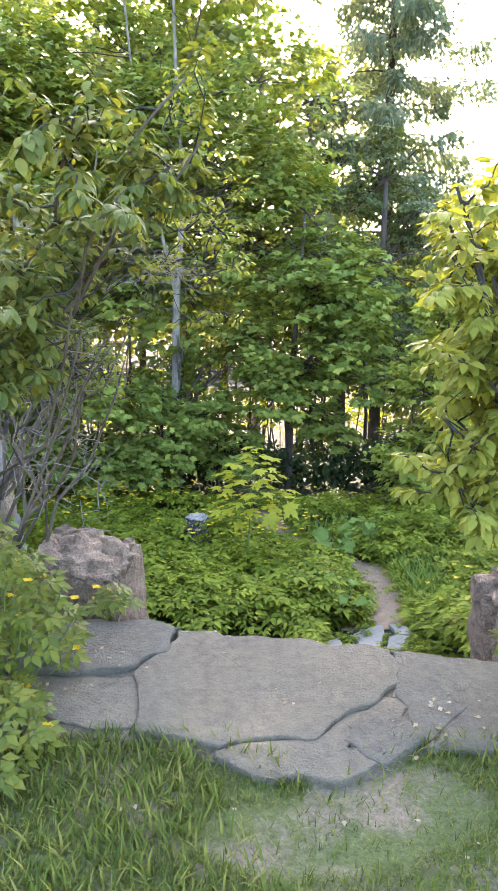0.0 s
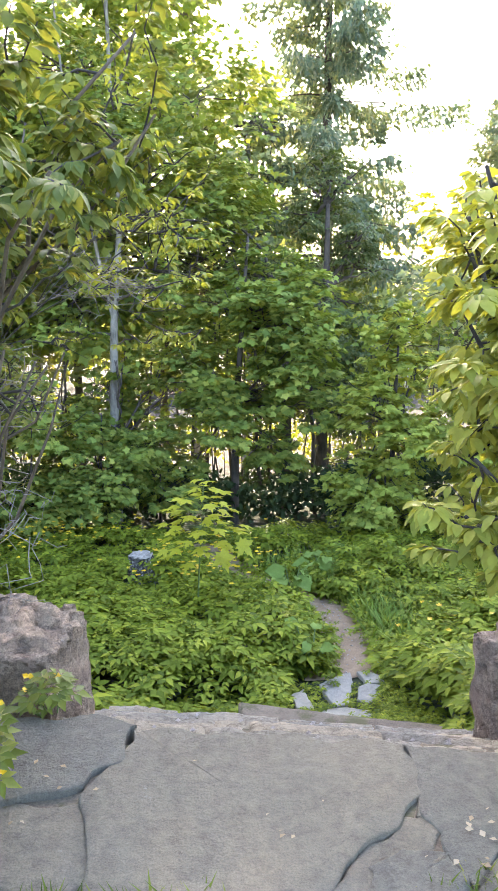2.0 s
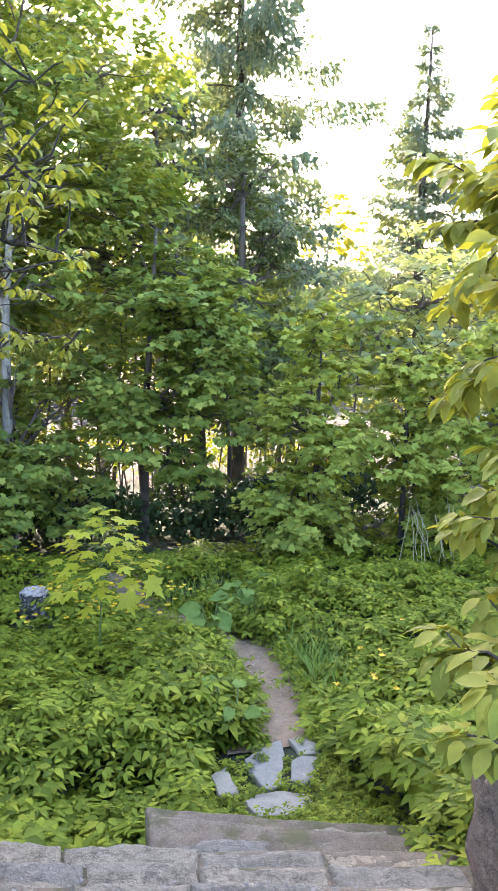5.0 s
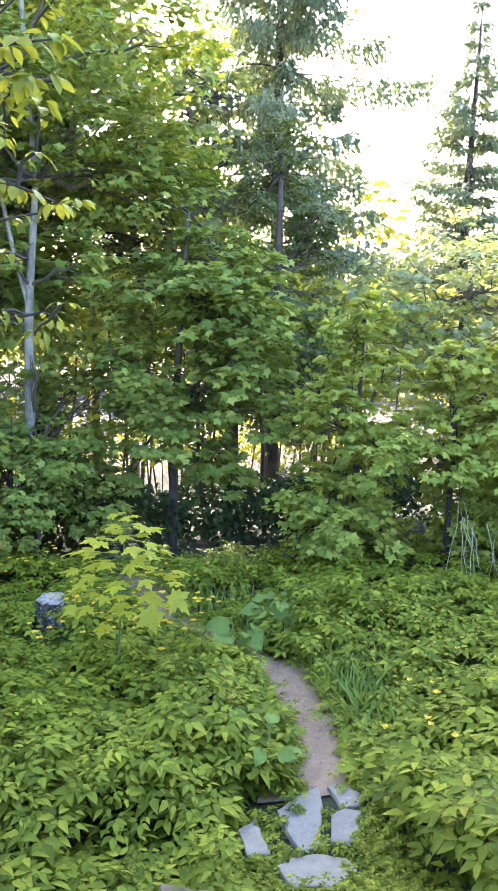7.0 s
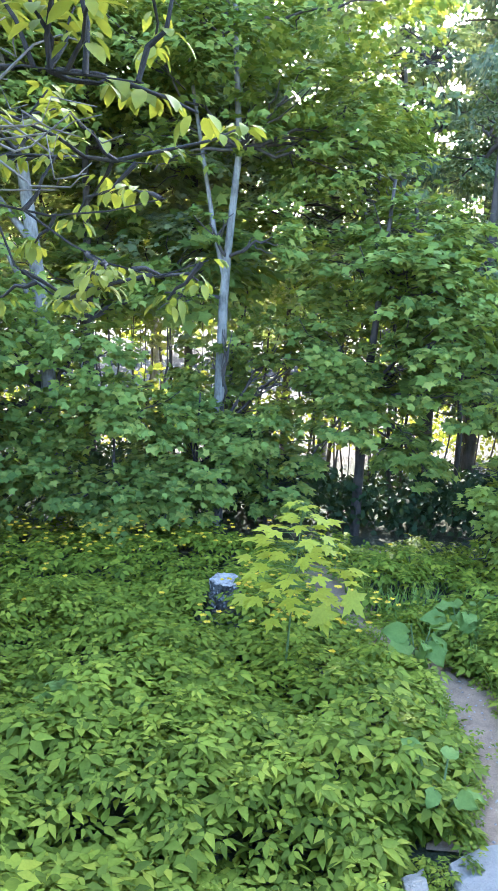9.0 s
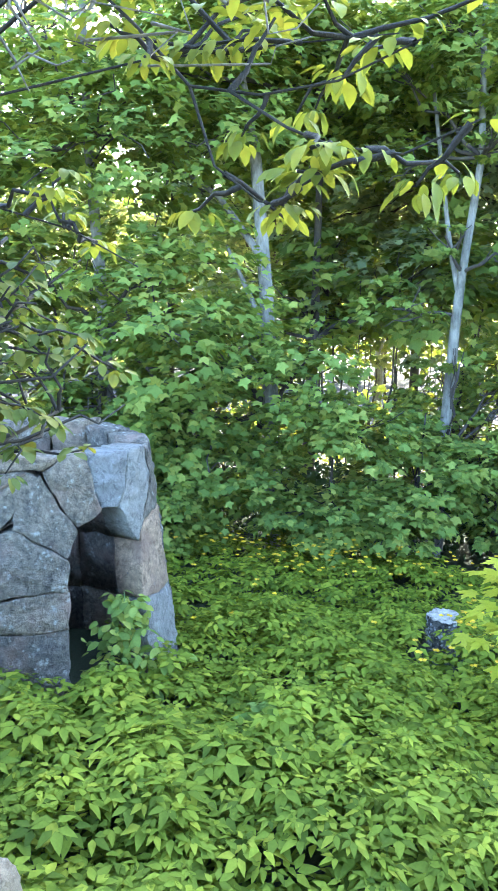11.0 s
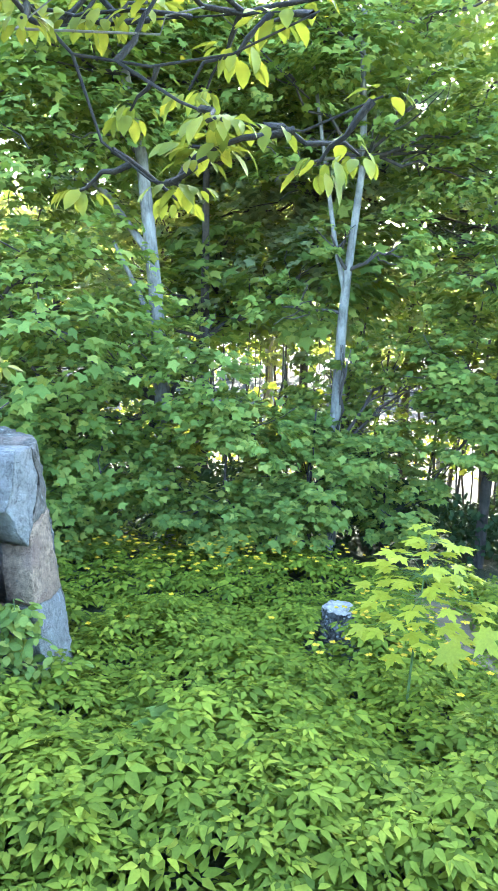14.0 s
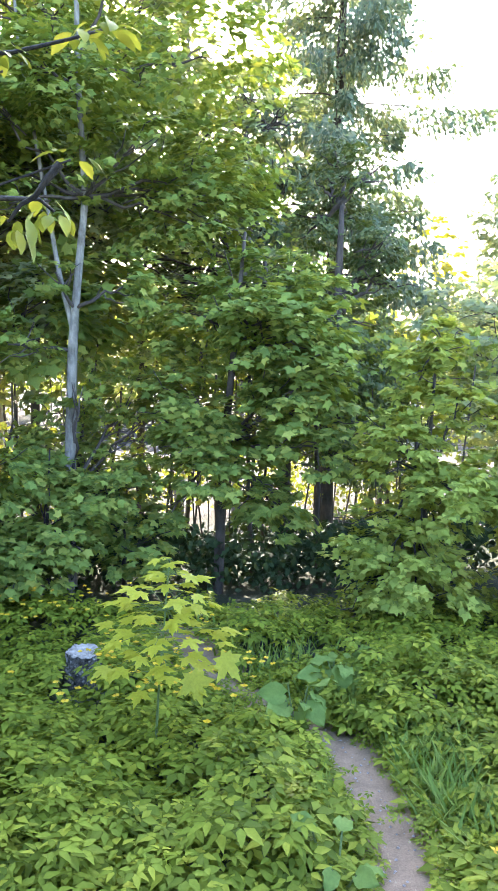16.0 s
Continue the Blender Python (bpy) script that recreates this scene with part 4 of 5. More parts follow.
cl = clumps_in(33, 12, (0.4, 18.2, 2.4), (2.2, 0.9, 1.2), 0.7, 1.1)
broad_tree("elm_tree", 1.95, 16.0, [(1.95, 16.0, -1.0), (1.9, 16.1, 1.5)], 0.15, cl + clumps_in(34, 6, (1.6, 16.2, 0.9), (0.9, 0.6, 0.8), 0.5, 0.7), 7500, 0.11, 33, M_DARKTREE, M_DBARK,
           "dark elm trunk in the shade of the wood", template=T_SMALL, spread=30)


def build_spruce(x, y, top, spread, seed, n_br, label, bare=0.0, hang=1.0, fan=0.11, fluff=0.03, dense=150, form=0.72):
    """A spruce: straight trunk, uneven whorls of sagging branches with upturned ends, curtains of hanging twigs."""
    rnd = random.Random(seed)
    r = np.random.default_rng(seed)
    z0 = ground_z(x, y)
    t = thing("spruce_tree", x, y, z0, label, "tree")
    line = [Vector((x + 0.03 * math.sin(i), y, z0 - 0.1 + (top - z0) * i / 8)) for i in range(9)]
    part("trunk", tubes_mesh("trunk", [(line, taper(0.26, 0.02, 9))], 10), M_DBARK, t)
    lines, at, along, nor, sz = [], [], [], [], []
    whorl = 0.0
    for i in range(n_br):
        if i % 5 == 0:
            whorl = rnd.uniform(-0.3, 0.3)
        u = min(0.99, bare + (1 - bare) * (i // 5 * 5 + 2.5 + whorl + rnd.uniform(-1.0, 1.0)) / n_br)
        h = z0 + (top - z0) * u
        L = spread * (1 - u) ** form * rnd.choice((0.45, 0.7, 0.9, 1.0, 1.15)) * rnd.uniform(0.85, 1.1) + 0.15
        a = i * 2.4 + rnd.uniform(-0.5, 0.5)
        d = Vector((math.cos(a), math.sin(a), 0))
        sag = rnd.uniform(0.30, 0.52) * hang
        pts = [Vector((x, y, h)) + d * L * q + Vector((0, 0, L * (0.12 * q - sag * q * q + (0.10 + 0.45 * sag) * q ** 4))) for q in (0, 0.2, 0.4, 0.6, 0.8, 1.0)]
        lines.append((pts, taper(0.040 * (1.2 - u), 0.006, 6)))
        n = int(dense * L + 30)
        q = r.random(n) ** 0.75 * 0.96 + 0.04
        P = np.array(pts)
        idx = np.minimum((q * 5).astype(int), 4)
        f = (q * 5 - idx)[:, None]
        p = P[idx] * (1 - f) + P[idx + 1] * f
        side = np.array([-d.y, d.x, 0.0])
        twig = np.round(r.normal(0, 1.0, n) * 3) / 3
        lat = twig * fan * L * (0.30 + q) * (1.15 - 0.6 * q) + r.normal(0, 0.03, n)
        drop = r.random(n) ** 1.6 * 0.50 * hang * min(1.0, L / 2) + r.normal(0, fluff, n)
        p = p + side * lat[:, None] + np.array([0, 0, -0.22 * hang]) * np.abs(lat)[:, None] - np.array([0, 0, 1.0]) * drop[:, None]
        at.append(p)
        along.append(np.array([d.x, d.y, 0]) * 0.55 + side * np.sign(lat)[:, None] * 0.45 + np.array([0, 0, -1.0]) * (r.uniform(-0.2, 2.4, n) * hang - 0.25 * (1 - hang))[:, None])
        nor.append(r.normal(0, 1, (n, 3)) + np.array([d.x, d.y, 0.6]))
        sz.append(r.uniform(0.17, 0.42, n) * min(1.0, 0.40 + L / 1.6))
    part("branch_growth", tubes_mesh("branch_growth", lines, 5), M_DBARK, t)
    part("needles", leaves("needles", T_SPRAY, np.concatenate(at), np.concatenate(along), np.concatenate(nor), np.concatenate(sz)), M_NEEDLE, t)


build_spruce(3.9, 22.5, 14.5, 5.0, 5, 75, "tall dark spruce with drooping branches against the sky", 0.30)
build_spruce(9.7, 24.0, 9.1, 3.3, 6, 120, "slender pointed spruce with feathery twigs", 0.12, 0.5, 0.16, 0.07, 85, 1.0)
build_spruce(13.2, 25.0, 8.4, 3.2, 7, 70, "broad dark spruce beyond the bushes", 0.1, 0.6, 0.16, 0.07, 85, 0.9)


def build_thin_trunks():
    """Close-set thin stems that stand dark against the meadow."""
    rnd = random.Random(15)
    for i in range(80):
        x, y = rnd.uniform(-5.5, 4.6), rnd.uniform(15.0, 18.6)
        z = ground_z(x, y)
        h = rnd.uniform(2.6, 4.2)
        line = bend((x, y, z - 0.1), (x + rnd.uniform(-0.3, 0.3), y, z + h), rnd, 0.04, 5)
        r0 = rnd.choice((0.012, 0.016, 0.022, 0.03, 0.045))
        tree = part("thin_stem", tubes_mesh("thin_stem", [(line, taper(r0, r0 * 0.5, 6))], 6), M_DBARK)
        tagged(tree, "thin dark bare stem standing in the wood", "stem", "thin stems in the wood")


build_thin_trunks()


def build_understory():
    """Loose leaves of saplings between the stems, and low plants under the trees."""
    r = np.random.default_rng(18)
    n = 8500
    x = r.uniform(-6.5, 5.5, n)
    y = r.uniform(14.6, 18.5, n)
    z = np.array([ground_z(a, b) for a, b in zip(x, y)]) + 1.25 + 2.7 * r.random(n)
    keep = np.array([noise.noise((a * 0.9, b * 0.9, c * 1.1)) > 0.02 or c > 0.4 for a, b, c in zip(x, y, z)])
    p = np.stack([x, y, z], 1)[keep]
    m = len(p)
    me = leaves("understory_leaves", T_MAPLE, p, r.normal(0, 1, (m, 3)) + [0, 0, -0.3], r.normal(0, 0.5, (m, 3)) + [0, -0.4, 0.9], r.uniform(0.08, 0.14, m))
    tagged(part("understory_leaves", me, M_MAPLE), "leafy maple undergrowth between dark stems", "undergrowth", kind="stuff")


build_understory()


def build_sunny_fringe():
    """Low bushes in the sun where the wood gives way to the meadow."""
    r = np.random.default_rng(23)
    n = 5200
    x, y = r.uniform(-9, 6.5, n), r.uniform(20.2, 22.2, n)
    h = np.array([1.1 + 1.5 * noise.noise((a * 0.55, b * 0.5, 6)) for a, b in zip(x, y)])
    keep = h > 0.85
    x, y, h, q = x[keep], y[keep], h[keep], r.random(n)[keep]
    z = np.array([ground_z(a, b) for a, b in zip(x, y)]) + h * q ** 0.7
    m = len(x)
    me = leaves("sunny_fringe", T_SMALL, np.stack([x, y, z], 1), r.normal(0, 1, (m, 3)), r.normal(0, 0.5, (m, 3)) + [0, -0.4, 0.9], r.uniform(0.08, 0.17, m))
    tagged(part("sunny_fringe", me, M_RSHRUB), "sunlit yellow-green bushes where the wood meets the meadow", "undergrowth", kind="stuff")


build_sunny_fringe()


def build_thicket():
    """Low bushes across the foot of the wood, its shade put into their dark leaf colour."""
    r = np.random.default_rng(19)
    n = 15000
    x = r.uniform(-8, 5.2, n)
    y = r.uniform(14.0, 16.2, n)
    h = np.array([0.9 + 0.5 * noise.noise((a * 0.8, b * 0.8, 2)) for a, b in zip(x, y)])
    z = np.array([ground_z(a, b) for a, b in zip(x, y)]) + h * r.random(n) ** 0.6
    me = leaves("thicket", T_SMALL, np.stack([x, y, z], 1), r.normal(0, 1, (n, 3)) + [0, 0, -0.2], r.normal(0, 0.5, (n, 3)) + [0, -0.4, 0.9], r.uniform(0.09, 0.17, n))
    tagged(part("thicket", me, M_THICKET), "low bushes with the wood's shade put into their leaf colour", "undergrowth", kind="stuff")


build_thicket()


def build_far_wood():
    """Wooded rise beyond the meadow."""
    r = np.random.default_rng(20)
    n = 17000
    x = r.uniform(-38, 42, n)
    y = r.uniform(48, 60, n)
    crest = np.array([2.4 + (4.0 if a < -6 else 0.0) + 2.2 * noise.noise((a * 0.10, 3.0, 0)) + 1.4 * noise.noise((a * 0.35, 7.0, 0)) for a in x])
    z = -4.6 + (crest + 4.6) * r.random(n) ** 0.55
    p = np.stack([x, y, z], 1)
    me = leaves("far_wood", T_SMALL, p, r.normal(0, 1, (n, 3)), r.normal(0, 0.6, (n, 3)) + [0, -0.3, 0.9], r.uniform(0.6, 1.3, n))
    tagged(part("far_wood", me, M_FAR), "sunlit green wood beyond the meadow", "wood", kind="stuff")


build_far_wood()


# ---- ground plants ----
def on_flag(x, y):
    for o in FLAGS:
        inside = False
        for (x0, y0), (x1, y1) in zip(o, o[1:] + o[:1]):
            if (y0 > y) != (y1 > y) and x < (x1 - x0) * (y - y0) / (y1 - y0) + x0:
                inside = not inside
        if inside:
            return True
    return False


def clear_of_stone(x, y):
    """True where plants may stand."""
    if y < 5.50 - SKEW * (x - 0.35) and (-0.66 if y < 4.80 else 0.30) < x < 1.34 + 0.08 * max(0.0, y - 3.0):
        return False
    if 6.6 < y < 12.4 and abs(x - path_x(y)) < path_half(y) + 0.05:
        return False
    if 5.55 < y < 6.75 and 0.45 < x < 1.80 and on_flag(x, y):
        return False
    if (x - TOWER_X) ** 2 + (y - TOWER_Y) ** 2 < 1.08 ** 2:
        return False
    if (x + 0.73) ** 2 + ((y - 10.06) / 1.6) ** 2 < 0.26 ** 2:
        return False
    if (x + 3.12) ** 2 + (y - 6.35) ** 2 < 0.3 ** 2:
        return False
    if (x + 0.9) ** 2 + (y - 3.5) ** 2 < 0.45 ** 2 or (x - 1.32) ** 2 + (y - 3.62) ** 2 < 0.36 ** 2 or (x + 0.98) ** 2 + (y - 4.45) ** 2 < 0.42 ** 2:
        return False
    return True


def build_ground_elder():
    """Rosettes of leaves on stalks of uneven height, thick on the bank and thinner towards the wood."""
    r = np.random.default_rng(22)
    near, far, low = [[], [], [], []], [[], [], [], []], [[], [], [], []]

    def sow(store, n, x0, x1, y0, y1, s0, s1, h0, h1):
        for x, y, q, w in zip(r.uniform(x0, x1, n), r.uniform(y0, y1, n), r.random(n), r.uniform(s0, s1, n)):
            if not clear_of_stone(x, y) or (y > 9.2 and noise.noise((x * 0.8, y * 0.8, 4)) > 0.48) or y > 13.2 + 0.5 * noise.noise((x * 0.7, 3.0, 0)):
                continue
            hump = 0.5 + 0.75 * noise.noise((x * 0.9, y * 0.9, 1.5)) + 0.45 * noise.noise((x * 2.6, y * 2.6, 8))
            edge = min(1.0, 0.40 + abs(x - path_x(y)) * 0.9) if y > 6.6 else (0.22 if 0.58 < x < 1.68 and y > 4.9 else 0.45 if 0.45 < x < 2.3 and 4.0 < y < 4.9 else 1.0)
            small = 0.4 if edge < 0.3 else 1.0
            h = (h0 + (h1 - h0) * max(0.0, hump)) * edge * (0.30 + 0.70 * q ** 0.6)
            gz = ground_z(x, y)
            a0 = r.uniform(0, 6.28)
            k = 4 if small == 1.0 else 2
            for i in range(k):
                a = a0 + i * 6.28 / k + r.normal(0, 0.35)
                d = np.array([math.cos(a), math.sin(a)])
                reach = w * r.uniform(0.30, 0.62)
                px, py = x + d[0] * reach, y + d[1] * reach
                if not clear_of_stone(px, py) and (small < 1.0 or py > 6.6 and r.random() < 0.6):
                    continue
                if small == 1.0 and 5.6 < py < 6.8 and 0.72 < px < 1.60:
                    continue
                store[0].append((px, py, gz + h - 0.25 * reach + r.normal(0, 0.025)))
                store[1].append((d[0], d[1], -0.20 + r.normal(0, 0.16)))
                store[2].append((d[0] * 0.20 + r.normal(0, 0.22), d[1] * 0.20 + r.normal(0, 0.22), 1.0))
                store[3].append(w * small * r.uniform(0.75, 1.15) * (0.75 if y < 4.9 else 1.0))
    def weeds(n):
        for _ in range(n):
            y = r.uniform(6.5, 10.5)
            x = path_x(y) + r.choice((-1, 1)) * (path_half(y) + r.normal(0.03, 0.06))
            a = r.uniform(0, 6.28)
            low[0].append((x, y, ground_z(x, y) + r.uniform(0.03, 0.12)))
            low[1].append((math.cos(a), math.sin(a), r.uniform(-0.3, 0.3)))
            low[2].append((r.normal(0, 0.3), r.normal(0, 0.3), 1.0))
            low[3].append(r.uniform(0.05, 0.11))
    sow(near, 3300, -4.4, 4.6, 4.25, 7.2, 0.13, 0.235, 0.12, 0.64)
    sow(far, 3600, -5.4, 5.6, 7.1, 10.2, 0.13, 0.22, 0.10, 0.58)
    sow(far, 2500, -6.6, 7.0, 10.0, 13.8, 0.14, 0.23, 0.14, 0.44)
    sow(near, 300, 1.3, 3.6, 3.2, 4.8, 0.12, 0.19, 0.12, 0.28)
    sow(near, 320, 1.45, 2.6, 4.5, 6.4, 0.13, 0.21, 0.25, 0.50)
    sow(near, 260, -3.6, -1.2, 3.2, 4.8, 0.16, 0.26, 0.2, 0.4)
    sow(low, 2600, 0.60, 1.68, 4.9, 6.85, 0.13, 0.22, 0.10, 0.34)
    weeds(700)
    for name, tpl, st in (("ground_elder", T_ELDER_FINE, near), ("ground_elder", T_ELDER, far), ("low_weeds", T_ELDER, low)):
        tagged(part(name, leaves(name, tpl, *st), M_ELDER), "dense knee-high carpet of fresh green ground elder", "ground cover", kind="stuff")


build_ground_elder()


def grass_mesh(name, pts, lo, hi, seed, lean=0.5):
    r = np.random.default_rng(seed)
    n = len(pts)
    a = r.uniform(0, 2 * np.pi, n)
    ln = r.uniform(0.1, lean, n)
    along = np.stack([np.cos(a) * ln, np.sin(a) * ln, np.ones(n)], 1)
    nor = np.stack([-np.cos(a), -np.sin(a), ln], 1)
    return leaves(name, T_BLADE, pts, along, nor, r.uniform(lo, hi, n))


def build_grass():
    r = np.random.default_rng(26)
    pts, tall = [], []
    for x, y in zip(r.uniform(-1.5, 1.7, 68000), r.uniform(1.0, 2.75, 68000)):
        front = 2.36 - 0.24 * math.exp(-((x - 0.25) / 0.22) ** 2)
        if y > front - 0.01 and -1.15 < x < 1.2:
            continue
        worn = noise.noise((x * 1.7, y * 2.2, 3)) + 0.75 * math.exp(-((x - 0.22) / 0.38) ** 2 - ((y - 1.75) / 0.42) ** 2)
        if worn > 0.34 and r.random() < 0.80:
            continue
        pts.append((x, y, -0.04))
        if x < 0.15 - 0.5 * (y - 1.6) and r.random() < 0.22 or (front - y < 0.12 and r.random() < 0.22) or x > 0.75 and r.random() < 0.12:
            tall.append((x, y, -0.04))
    for x, y in zip(r.normal(0, 3.2, 26000), r.normal(1.2, 1.7, 26000)):
        if y < 2.85 and not (-1.5 < x < 1.7 and y > 1.0) and noise.noise((x * 1.7, y * 2.2, 3)) < 0.3:
            pts.append((x, y, -0.04))
    tagged(part("lawn_grass", grass_mesh("lawn_grass", pts, 0.02, 0.050, 27, 1.3), M_GRASS), "short worn lawn grass with bare patches", "grass", kind="stuff")
    tagged(part("edge_grass", grass_mesh("edge_grass", tall, 0.04, 0.095, 28, 1.1), M_GRASS), "longer grass at the edge of the slabs", "grass", kind="stuff")
    pts = []
    for y, off, n, rad in ((8.3, 0.50, 330, 0.22), (8.8, 0.55, 380, 0.25), (7.7, 0.48, 200, 0.18), (9.4, 0.5, 260, 0.25), (8.0, -0.42, 60, 0.1), (10.2, 0.6, 260, 0.4), (11.2, 0.7, 260, 0.5)):
        for _ in range(n):
            x, yy = path_x(y) + off + r.normal(0, rad), y + r.normal(0, rad)
            if clear_of_stone(x, yy):
                pts.append((x, yy, ground_z(x, yy)))
    tagged(part("path_grass", grass_mesh("path_grass", pts, 0.15, 0.32, 29, 0.65), M_LONGGRASS), "tufts of long grass beside the dirt path", "grass", kind="stuff")


build_grass()


def build_stump():
    x, y = -0.74, 10.36
    z = ground_z(x, y)
    st = thing("tree_stump", x, y, z, "short weathered grey tree stump among green plants", "stump")
    n = 48
    v, sizes, loops = [], [], []
    for h, rr in ((-0.1, 0.195), (0.08, 0.170), (0.18, 0.162), (0.315, 0.158)):
        for i in range(n):
            a = 2 * math.pi * i / n
            c, q = math.cos(a), math.sin(a)
            k = rr * (1 + 0.22 * noise.noise((c * 1.5, q * 1.5, 1)) + 0.34 * (abs(noise.noise((c * 6, q * 6, h * 2))) - 0.2))
            v.append((x + k * c, y + k * q, z + h + (0.03 * noise.noise((c * 5, q * 5, 3)) if h > 0.2 else 0)))
    for k in range(3):
        for i in range(n):
            j = (i + 1) % n
            sizes.append(4)
            loops.extend((k * n + i, k * n + j, (k + 1) * n + j, (k + 1) * n + i))
    part("bark", mesh_of("bark", v, sizes, loops), M_STUMPBARK, st, "furrowed dark and pale grey bark")
    top = [(p[0] - x, p[1] - y, p[2]) for p in v[3 * n:]]
    tv, ts, tl = [], [], []
    for f, dz in ((1.0, 0.0), (0.94, 0.012), (0.6, 0.0), (0.3, -0.02)):
        for i, p in enumerate(top):
            tv.append((x + p[0] * f, y + p[1] * f, z + 0.315 + (p[2] - z - 0.315) * f + dz + 0.02 * noise.noise((p[0] * f * 20, p[1] * f * 20, 4)) * (f < 0.99)))
    for k in range(3):
        for i in range(n):
            j = (i + 1) % n
            ts.append(4)
            tl.extend((k * n + i, k * n + j, (k + 1) * n + j, (k + 1) * n + i))
    ts.append(n)
    tl.extend(range(3 * n, 4 * n))
    part("cut_top", mesh_of("cut_top", tv, ts, tl), M_STUMPWOOD, st, "pale grey weathered cut wood")


build_stump()


def build_sapling():
    z = ground_z(-0.02, 8.7)
    s = thing("maple_sapling", -0.02, 8.7, z, "waist-high maple sapling, yellow-green leaves brightened for sun shining through", "sapling")
    line = [(-0.02, 8.7, z), (0.0, 8.7, z + 0.5), (0.03, 8.7, z + 1.0), (0.07, 8.7, z + 1.55)]
    part("stem", tubes_mesh("stem", [(line, taper(0.011, 0.004, 4))], 6), M_GREENSTEM, s)
    r = np.random.default_rng(40)
    at, along, nor, sz, lines = [], [], [], [], []
    for h, n, reach in ((0.72, 6, 0.34), (0.88, 15, 0.38), (1.04, 18, 0.38), (1.20, 16, 0.33), (1.34, 12, 0.25), (1.46, 7, 0.15), (1.57, 4, 0.07)):
        a0 = r.uniform(0, 6.28)
        for i in range(n):
            a = a0 + i * 6.28 / n + r.normal(0, 0.2)
            q = reach * r.uniform(0.45, 1.1)
            c = np.array([-0.02 + 0.055 * h, 8.7, z + h - 0.03])
            e = c + np.array([math.cos(a) * q, math.sin(a) * q, r.normal(0.02, 0.03)])
            lines.append(([tuple(c), tuple((c + e) / 2 + [0, 0, 0.02]), tuple(e)], [0.003, 0.0025, 0.002]))
            at.append(e)
            along.append((math.cos(a), math.sin(a), -0.10 + r.normal(0, 0.12)))
            nor.append((0.10 * math.cos(a) + r.normal(0, 0.16), 0.10 * math.sin(a) + r.normal(0, 0.16), 1))
            sz.append(r.uniform(0.125, 0.20) * (1.25 - 0.35 * h))
    at.append((0.42, 8.5, z + 0.92)), along.append((0.6, -0.2, -0.6)), nor.append((0.4, -0.8, 0.6)), sz.append(0.22)
    at.append((0.22, 8.42, z + 0.84)), along.append((0.3, -0.3, -0.7)), nor.append((0.1, -0.8, 0.6)), sz.append(0.22)
    part("leaf_stalk_cluster", tubes_mesh("leaf_stalk_cluster", lines, 4), M_GREENSTEM, s)
    leaf_parts("leaf", T_MAPLE_FINE, at, along, nor, sz, M_YSUNLIT, s)


build_sapling()


def build_burdock(x, y, n, seed, size=0.36):
    z = ground_z(x, y)
    b = thing("burdock_plant", x, y, z, "burdock with large soft grey-green leaves beside the path", "plant")
    r = np.random.default_rng(seed)
    v, f = [], []
    for i, (yy, w) in enumerate(((0.0, 0.10), (0.12, 0.36), (0.35, 0.44), (0.6, 0.38), (0.82, 0.22), (1.0, 0.0))):
        for k, sx in enumerate((-1, -0.5, 0, 0.5, 1)):
            v.append((sx * w, yy - (0.10 * abs(sx) if i == 0 else 0), 0.16 * abs(sx) * w + 0.085 * math.sin(i * 2.1 + k * 1.9) * (0.4 + abs(sx)) - 0.22 * yy * yy))
    for i in range(5):
        for k in range(4):
            f.append((i * 5 + k, i * 5 + k + 1, i * 5 + k + 6, i * 5 + k + 5))
    lines, at, along, nor, sz = [], [], [], [], []
    for i in range(n):
        a = 2 * math.pi * i / n + r.uniform(-0.4, 0.4)
        d = np.array([math.cos(a), math.sin(a), 0])
        e = np.array([x, y, z]) + d * r.uniform(0.08, 0.2) + [0, 0, r.uniform(0.22, 0.40)]
        lines.append(([(x, y, z), tuple(e)], [0.010, 0.006]))
        at.append(e), along.append(d + [0, 0, r.uniform(-0.6, 0.5)]), nor.append(d * 0.5 + [0, -0.3, 1] + r.normal(0, 0.35, 3)), sz.append(size * r.uniform(0.7, 1.15))
    part("stalk_cluster", tubes_mesh("stalk_cluster", lines, 5), M_GREENSTEM, b)
    leaf_parts("leaf", (np.array(v, float), f), at, along, nor, sz, M_BURDOCK, b)


build_burdock(1.62, 9.75, 18, 50, 0.25)
build_burdock(1.10, 9.05, 13, 51, 0.20)
build_burdock(0.98, 6.98, 7, 54, 0.15)
build_burdock(-1.27, 7.6, 5, 53, 0.26)


def flower_mesh(name, pts, size, seed):
    """Yellow flowers of four round petals."""
    r = np.random.default_rng(seed)
    at, along, nor, sz = [], [], [], []
    for p in pts:
        t = r.normal(0, 0.35, 2)
        for k in range(4):
            a = k * math.pi / 2 + t[0]
            at.append(p), along.append((math.cos(a), math.sin(a), 0.25)), nor.append((t[0], t[1] - 0.3, 1)), sz.append(size * r.uniform(0.8, 1.2))
    return leaves(name, small_oval(0.45, 0.05, 0.0), at, along, nor, sz)


